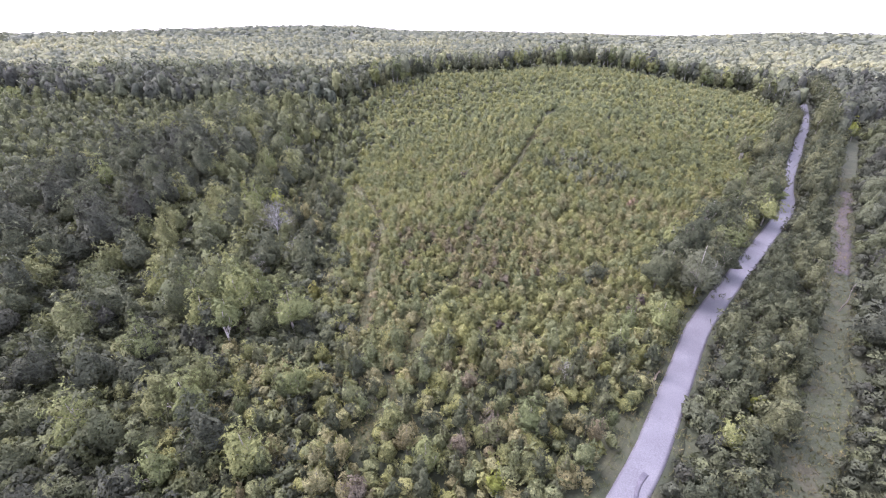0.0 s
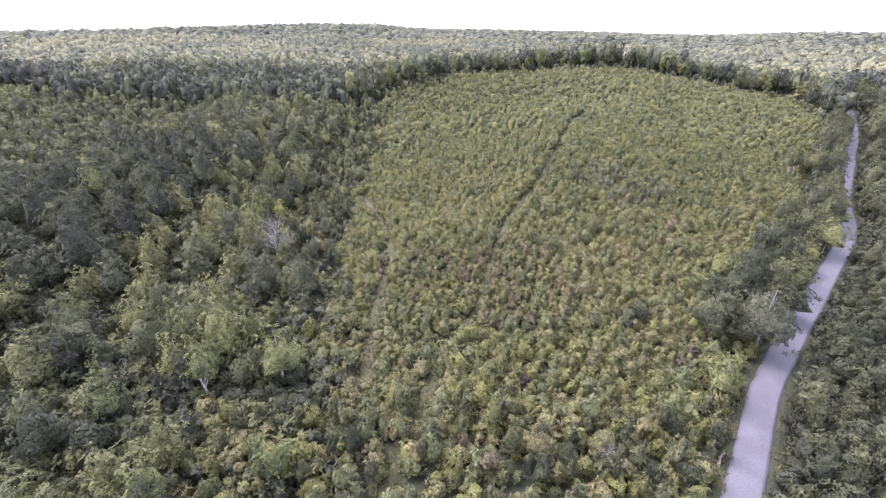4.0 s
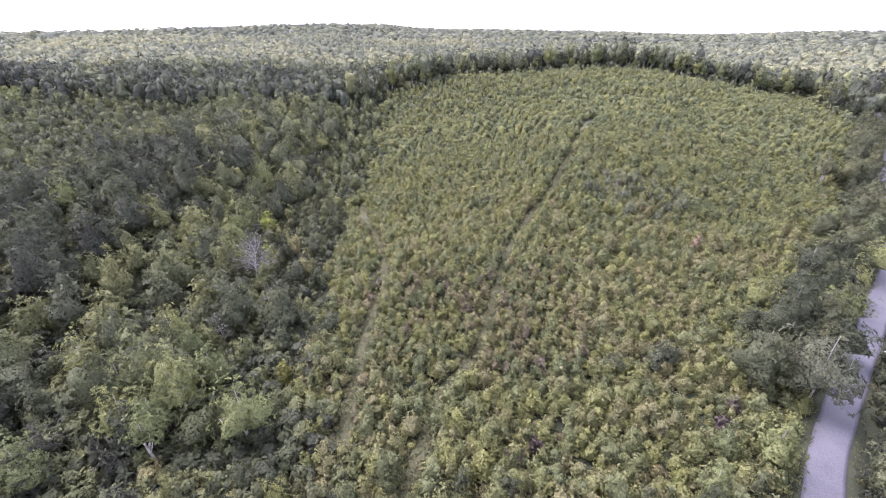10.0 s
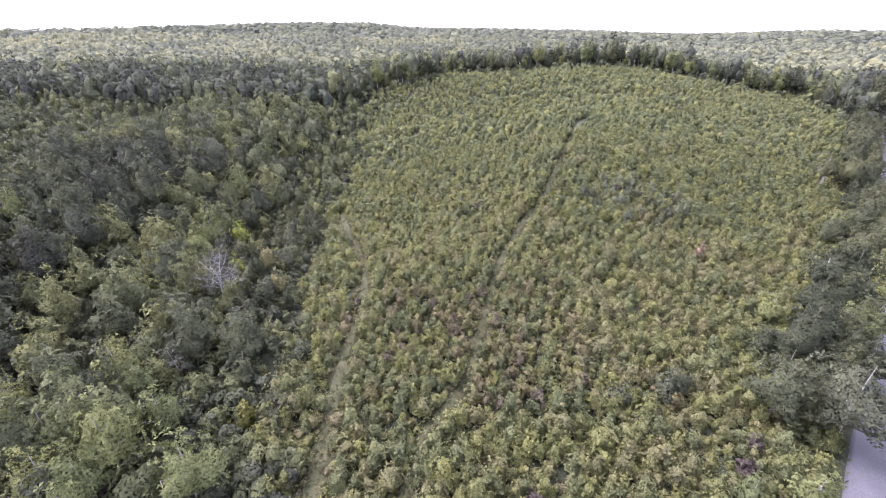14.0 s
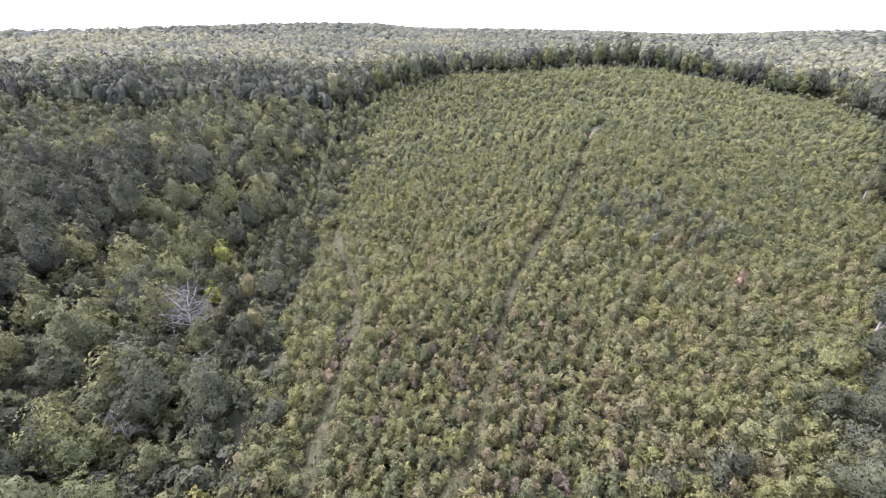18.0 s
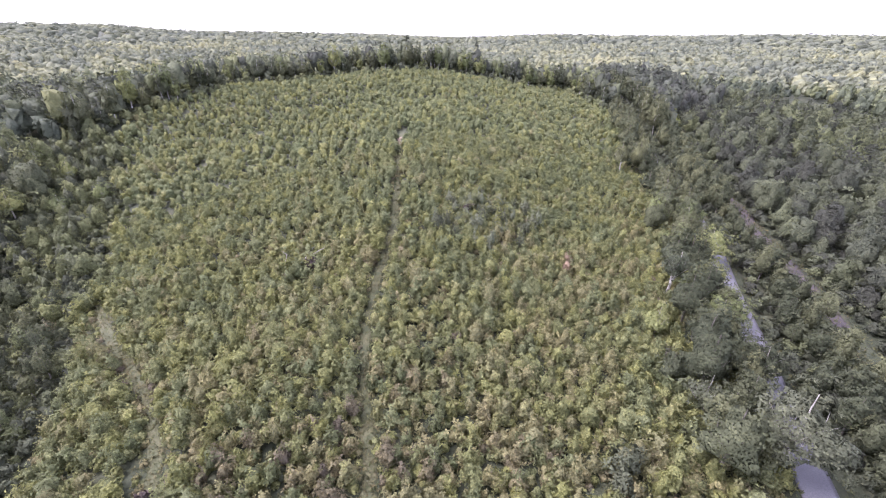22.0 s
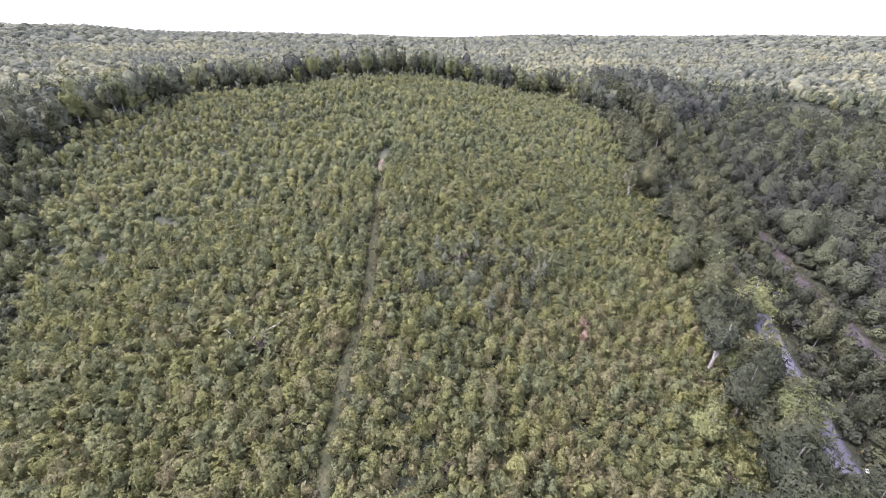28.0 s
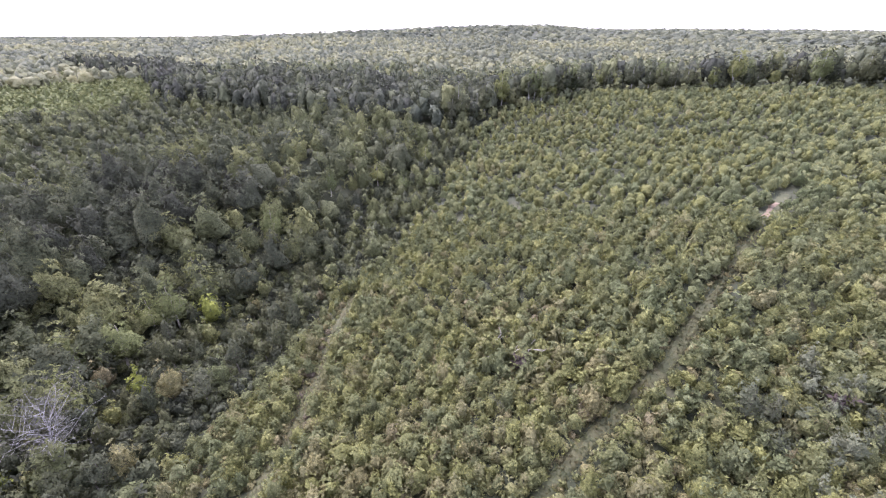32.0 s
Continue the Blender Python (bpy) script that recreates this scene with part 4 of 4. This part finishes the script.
bushes = [tree_kind("bush", "round pale green bush among saplings", "bush", "pale bushes in the field", dict(SHRUB, leaves=190, size=0.5), 840 + i, m_sage, m_bark, 2.2, 0.06, 4) for i in range(3)]
plant_all(bushes, [(31.5, 88.5, 1.8), (43, 91, 2.0), (-27.5, 85, 1.9), (-30, 88, 1.6), (-28, 98, 1.8), (-30.5, 97, 1.5), (40, 88.5, 1.6)], rng, 1, 1.4)
brush = [tree_kind("brown_bush", "dark purple brown withered bush", "bush", "brown bushes", dict(SHRUB, leaves=150, size=0.5), 845 + i, m_brown, m_bark, 2.2, 0.06, 4) for i in range(3)]
plant_all(brush, [(-50.5, 70, 1.6), (-47, 71, 1.4), (-53, 67, 1.5), (-44, 69.5, 1.3), (9, 68, 1.3), (13, 70, 1.2), (46, 75, 1.4), (50, 79, 1.2), (28, 54, 1.3), (72, 105, 1.2), (-20, 116, 1.1), (57, 165, 1.3), (12, 160, 1.2)], rng, 1, 1.4)
grove = [tree_kind("grove_tree", "taller pale grey green sapling in a clump", "tree", "clump of taller saplings", dict(SLIM, leaves=420, wide=3.0, low=0.6, high=8.4, point=0.35), 850 + i, (m_silver, m_silver, m_sage)[i], m_bark, 7.5, 0.1, 4) for i in range(3)]
clump = spots_in(42, 82, 146, 176, 4.3, rng, lambda x, y: ((x - 61 - 0.25 * (y - 160)) / 17) ** 2 + ((y - 160) / 12) ** 2 < 1 + 0.25 * np.sin(x * 0.6))
plant_all(grove, [tuple(p) for p in clump], rng, 0.55, 0.85)


def fallen(x, y, turn, seed):
    """A dead fallen limb that lies among saplings, its forks held up by them."""
    r = np.random.default_rng(seed)
    pieces = []
    main = np.array([(0, 0, 0.1), (1.4, 0.1, 1.3), (3.0, -0.1, 2.5), (4.6, 0.2, 3.6), (6.0, 0.1, 4.3)])
    pieces.append(tube(main, [0.13, 0.12, 0.10, 0.08, 0.04]))
    for k in range(7):
        q = main[1 + k % 4]
        e = q + (r.uniform(0.6, 1.8), r.uniform(-1.4, 1.4), r.uniform(0.3, 1.2))
        pieces.append(tube([q, (q + e) / 2 + r.normal(0, 0.1, 3), e], [0.06, 0.045, 0.02], 4))
    ob = new("fallen_branch", mesh_of("fallen_branch", *joined(pieces), m_pale, smooth=True))
    ob.matrix_basis = pose(x, y, float(height(x, y)), 0, 0, turn)
    return tagged(ob, "pale dead fallen branch lying among saplings", "branch", "fallen branches")


fallen(7.0, 162, 20, 861)
fallen(10, 165, -35, 862)
fallen(4.5, 160, 70, 863)

def log(x, y, turn, length, thick, seed):
    """A bare dead trunk lying on the ground, thinner and split at one end, with the stubs of two limbs."""
    r = np.random.default_rng(seed)
    u = np.linspace(0, 1, 8)
    line = np.c_[u * length, r.normal(0, 0.06, 8), 0.9 * thick + 0.05 * np.sin(u * 5)]
    pieces = [tube(line, thick * (1.05 - 0.5 * u) * r.uniform(0.92, 1.08, 8), 9)]
    for k, side in ((3, 0.5), (5, -0.45)):
        pieces.append(tube([line[k], line[k] + (0.2, side * 0.5, 0.2), line[k] + (0.35, side, 0.45)], [thick * 0.4, thick * 0.3, thick * 0.12], 6))
    ob = new("fallen_log", mesh_of("fallen_log", *joined(pieces), m_log, smooth=True))
    ob.matrix_basis = pose(x, y, float(height(x, y)) + 0.05, 0, 0, turn)
    return tagged(ob, "pale tan dead log lying beside a road", "log")


def scrap(x, y, seed):
    """A crumpled scrap, folded in on itself."""
    r = np.random.default_rng(seed)
    th, ph = np.meshgrid(np.linspace(0.05, 3.09, 9), np.linspace(0, 2 * np.pi, 13), indexing="ij")
    d = np.stack([np.sin(th) * np.cos(ph), np.sin(th) * np.sin(ph), np.cos(th)], -1).reshape(-1, 3)
    lump = 1 + 0.22 * np.sin(d @ r.normal(0, 4, 3)) + 0.16 * np.sin(d @ r.normal(0, 7, 3))
    v = d * lump[:, None] * (0.42, 0.3, 0.2) + (0, 0, 0.2)
    ob = new("litter", mesh_of("litter", v, grid_faces(9, 13)[:, ::-1], m_white))
    ob.matrix_basis = pose(x, y, float(height(x, y)) + 0.08, 0, 0, 35)
    return tagged(ob, "small crumpled white litter on a roadside verge", "litter")


log(41.6, 54.0, 48, 3.6, 0.24, 871)
scrap(92.9, 95.5, 872)

# ---------------------------------------------------------------- belts and woods beyond the field
rng = np.random.default_rng(23)
belt = spots_in(-75, 330, 320, 465, 6.0, rng, lambda x, y: ((y > far_edge(x)) & (y < far_edge(x) + 26) | (x > east_edge(y)) & (y < 440)) & (beside("road", x, y) < -5))
front = (belt[:, 1] < far_edge(belt[:, 0]) + 9) & (belt[:, 0] < east_edge(belt[:, 1]) + 9)
P_TALL = domes(90, 9, 500, 5.2, 2.0, 20.0, size=1.9, deep=0.55, point=(0.0, 0.3), star=3, lobes=13)
foot = spots_in(-75, 330, 315, 465, 3.6, rng, lambda x, y: ((y > far_edge(x) - 2) & (y < far_edge(x) + 9) | (x > east_edge(y) - 2) & (x < east_edge(y) + 9)) & (beside("road", x, y) < -5))
stuff("tree_belt", [scatter(belt[~front], P_TALL, rng, 0.75, 1.25, (0.1, 1.0)), scatter(foot, domes(34, 5, 560, 2.2, 0.2, 4.5), rng, 0.8, 1.8, (0.4, 1.1))], m_belt, "tall dark belt of trees along a field's edge", "woods")
tall_kinds = [tree_kind("tall_tree", "tall dark green tree with a pale bare trunk", "tree", "tall trees at the field's far edge", lighter(TALL, 0.4), 520 + i, (m_wood_one, m_sage, m_wood_one, m_bright_one)[i], m_grey, 16.5, 0.3, 5) for i in range(4)]
plant_all(tall_kinds, [tuple(p) for p in belt[front] if rng.random() < 0.82], rng, 0.55, 1.3)
past_road = lambda x, y: (beside("road", x, y) > 5.5) & (beside("road", x, y) < 70) & (x > 225) & ((y > 270) | (beside("clearing", x, y) < -5))
eb = spots_in(220, 460, 240, 480, 6.0, rng, past_road)
efront = beside("road", eb[:, 0], eb[:, 1]) < 14
foot = spots_in(220, 460, 240, 480, 3.6, rng, lambda x, y: past_road(x, y) & (beside("road", x, y) < 14))
stuff("tree_belt", [scatter(eb[~efront], P_TALL, rng, 0.9, 1.25, (0.0, 0.45)), scatter(foot, domes(34, 5, 570, 2.2, 0.2, 4.5), rng, 0.8, 1.6, (0.0, 0.5))], m_belt, "tall dark wood edge beside a far road", "woods")
edge_kinds = [tree_kind("tall_tree", "tall dark green tree with a pale leaning trunk", "tree", "tall trees beside the far road", lighter(TALL, 0.35), 540 + i, m_wood_one, m_pale, 16.5, 0.3, 5, 0.06) for i in range(3)]
plant_all(edge_kinds, [tuple(p) for p in eb[efront]], rng, 0.85, 1.2)


west_block = lambda x, y: (((x + 165) / 115) ** 2 + ((y - 372 - 0.2 * (x + 165)) / 52) ** 2 < 1) & ~in_field(x, y)
wb = spots_in(-290, -40, 290, 450, 6.2, rng, west_block)
stuff("tree_belt", [scatter(wb, domes(90, 8, 580, 5.6, 1.0, 18.5, size=1.9, deep=0.5, star=3, lobes=12, point=(0.0, 0.25)), rng, 0.8, 1.2, (0.1, 0.7))], m_belt, "tall dark wood on a western rise", "woods")


yr = spots_in(-660, -230, 250, 520, 6.4, rng, young_rim)
stuff("tree_belt", [scatter(yr, domes(54, 8, 590, 5.2, 1.0, 18.5, size=2.2, star=2, point=(0.0, 0.25)), rng, 0.85, 1.2, (0.0, 0.5))], m_belt, "tall dark tree line behind a light young stand", "woods")


def ring(r0, r1, step, taken=None):
    def keep(x, y):
        r, az = np.hypot(x - 20, y - 60), np.degrees(np.arctan2(x - 20, y - 40))
        ok = (r > r0) & (r <= r1) & (np.abs(az) < 82)
        return ok & taken(x, y) if taken else ok
    return spots_in(-r1, r1, -50, r1 + 60, step, rng, keep)


def elsewhere(x, y):
    d = beside("road", x, y)
    west = (x < -330) | (x < -190) & ((y > 330) | (y < 60)) | (x < field_edge(y) - 12) & (y > 330)
    north = (y > far_edge(x) + 26) & (d < -5)
    east = (d > 70) & (y > 300) | (d > 190)
    return (west | north | east) & ~in_field(x, y) & ~young_west(x, y) & ~west_block(x, y)


f1, f2, f3 = ring(190, 560, 8.4, elsewhere), ring(560, 1150, 15.0), ring(1150, 3000, 32.0)
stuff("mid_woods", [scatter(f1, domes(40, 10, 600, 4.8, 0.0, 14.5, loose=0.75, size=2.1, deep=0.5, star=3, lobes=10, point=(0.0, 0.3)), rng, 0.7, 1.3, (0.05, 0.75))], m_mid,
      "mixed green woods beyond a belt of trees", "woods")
# outer ring keeps to the greyer tints, haze carried by colour
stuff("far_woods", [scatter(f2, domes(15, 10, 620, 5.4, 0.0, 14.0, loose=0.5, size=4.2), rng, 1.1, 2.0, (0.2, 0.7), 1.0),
                    scatter(f3, domes(11, 8, 640, 5.6, -3.0, 14.0, loose=0.4, size=5.0), rng, 2.3, 3.8, (0.15, 0.5), 0.85)], m_far_haze,
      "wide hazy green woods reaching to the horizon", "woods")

# ---------------------------------------------------------------- grass
def tuft(rng, blades=7):
    """A tuft of upright bent blades."""
    a = rng.uniform(0, 2 * np.pi, blades)
    out = np.stack([np.cos(a), np.sin(a), 0 * a], 1)
    side = np.stack([-np.sin(a), np.cos(a), 0 * a], 1)
    root, h = out * 0.08, rng.uniform(0.3, 0.75, blades)[:, None]
    tip = root + out * 0.8 * h + (0, 0, 0.65) * h
    return np.stack([root + side * 0.07, root - side * 0.07, tip - side * 0.03, tip + side * 0.03], 1).reshape(-1, 3), np.repeat((0, 0, 1) - out * 0.25, 4, 0)


def beside_band(line, lo, hi, step, y1):
    p = LINES[line]
    return spots_in(p[:, 0].min() - 10, p[:, 0].max() + 10, max(10, p[:, 1].min()), y1, step, rng, lambda x, y: (np.abs(beside(line, x, y)) > lo) & (np.abs(beside(line, x, y)) < hi))


rng = np.random.default_rng(31)
TUFTS = [tuft(np.random.default_rng(700 + i)) for i in range(5)]
blades = np.vstack([beside_band("road", 2.7, 5.2, 1.1, 200), beside_band("clearing", 0.0, 4.4, 1.0, 180), beside_band("trail", 0.0, 2.0, 0.7, 215), beside_band("west", 0.0, 2.8, 0.7, 190)])
stuff("grass", [scatter(blades, TUFTS, rng, 0.7, 1.5)], m_grass, "uneven tufts of green and dry grass", "grass")
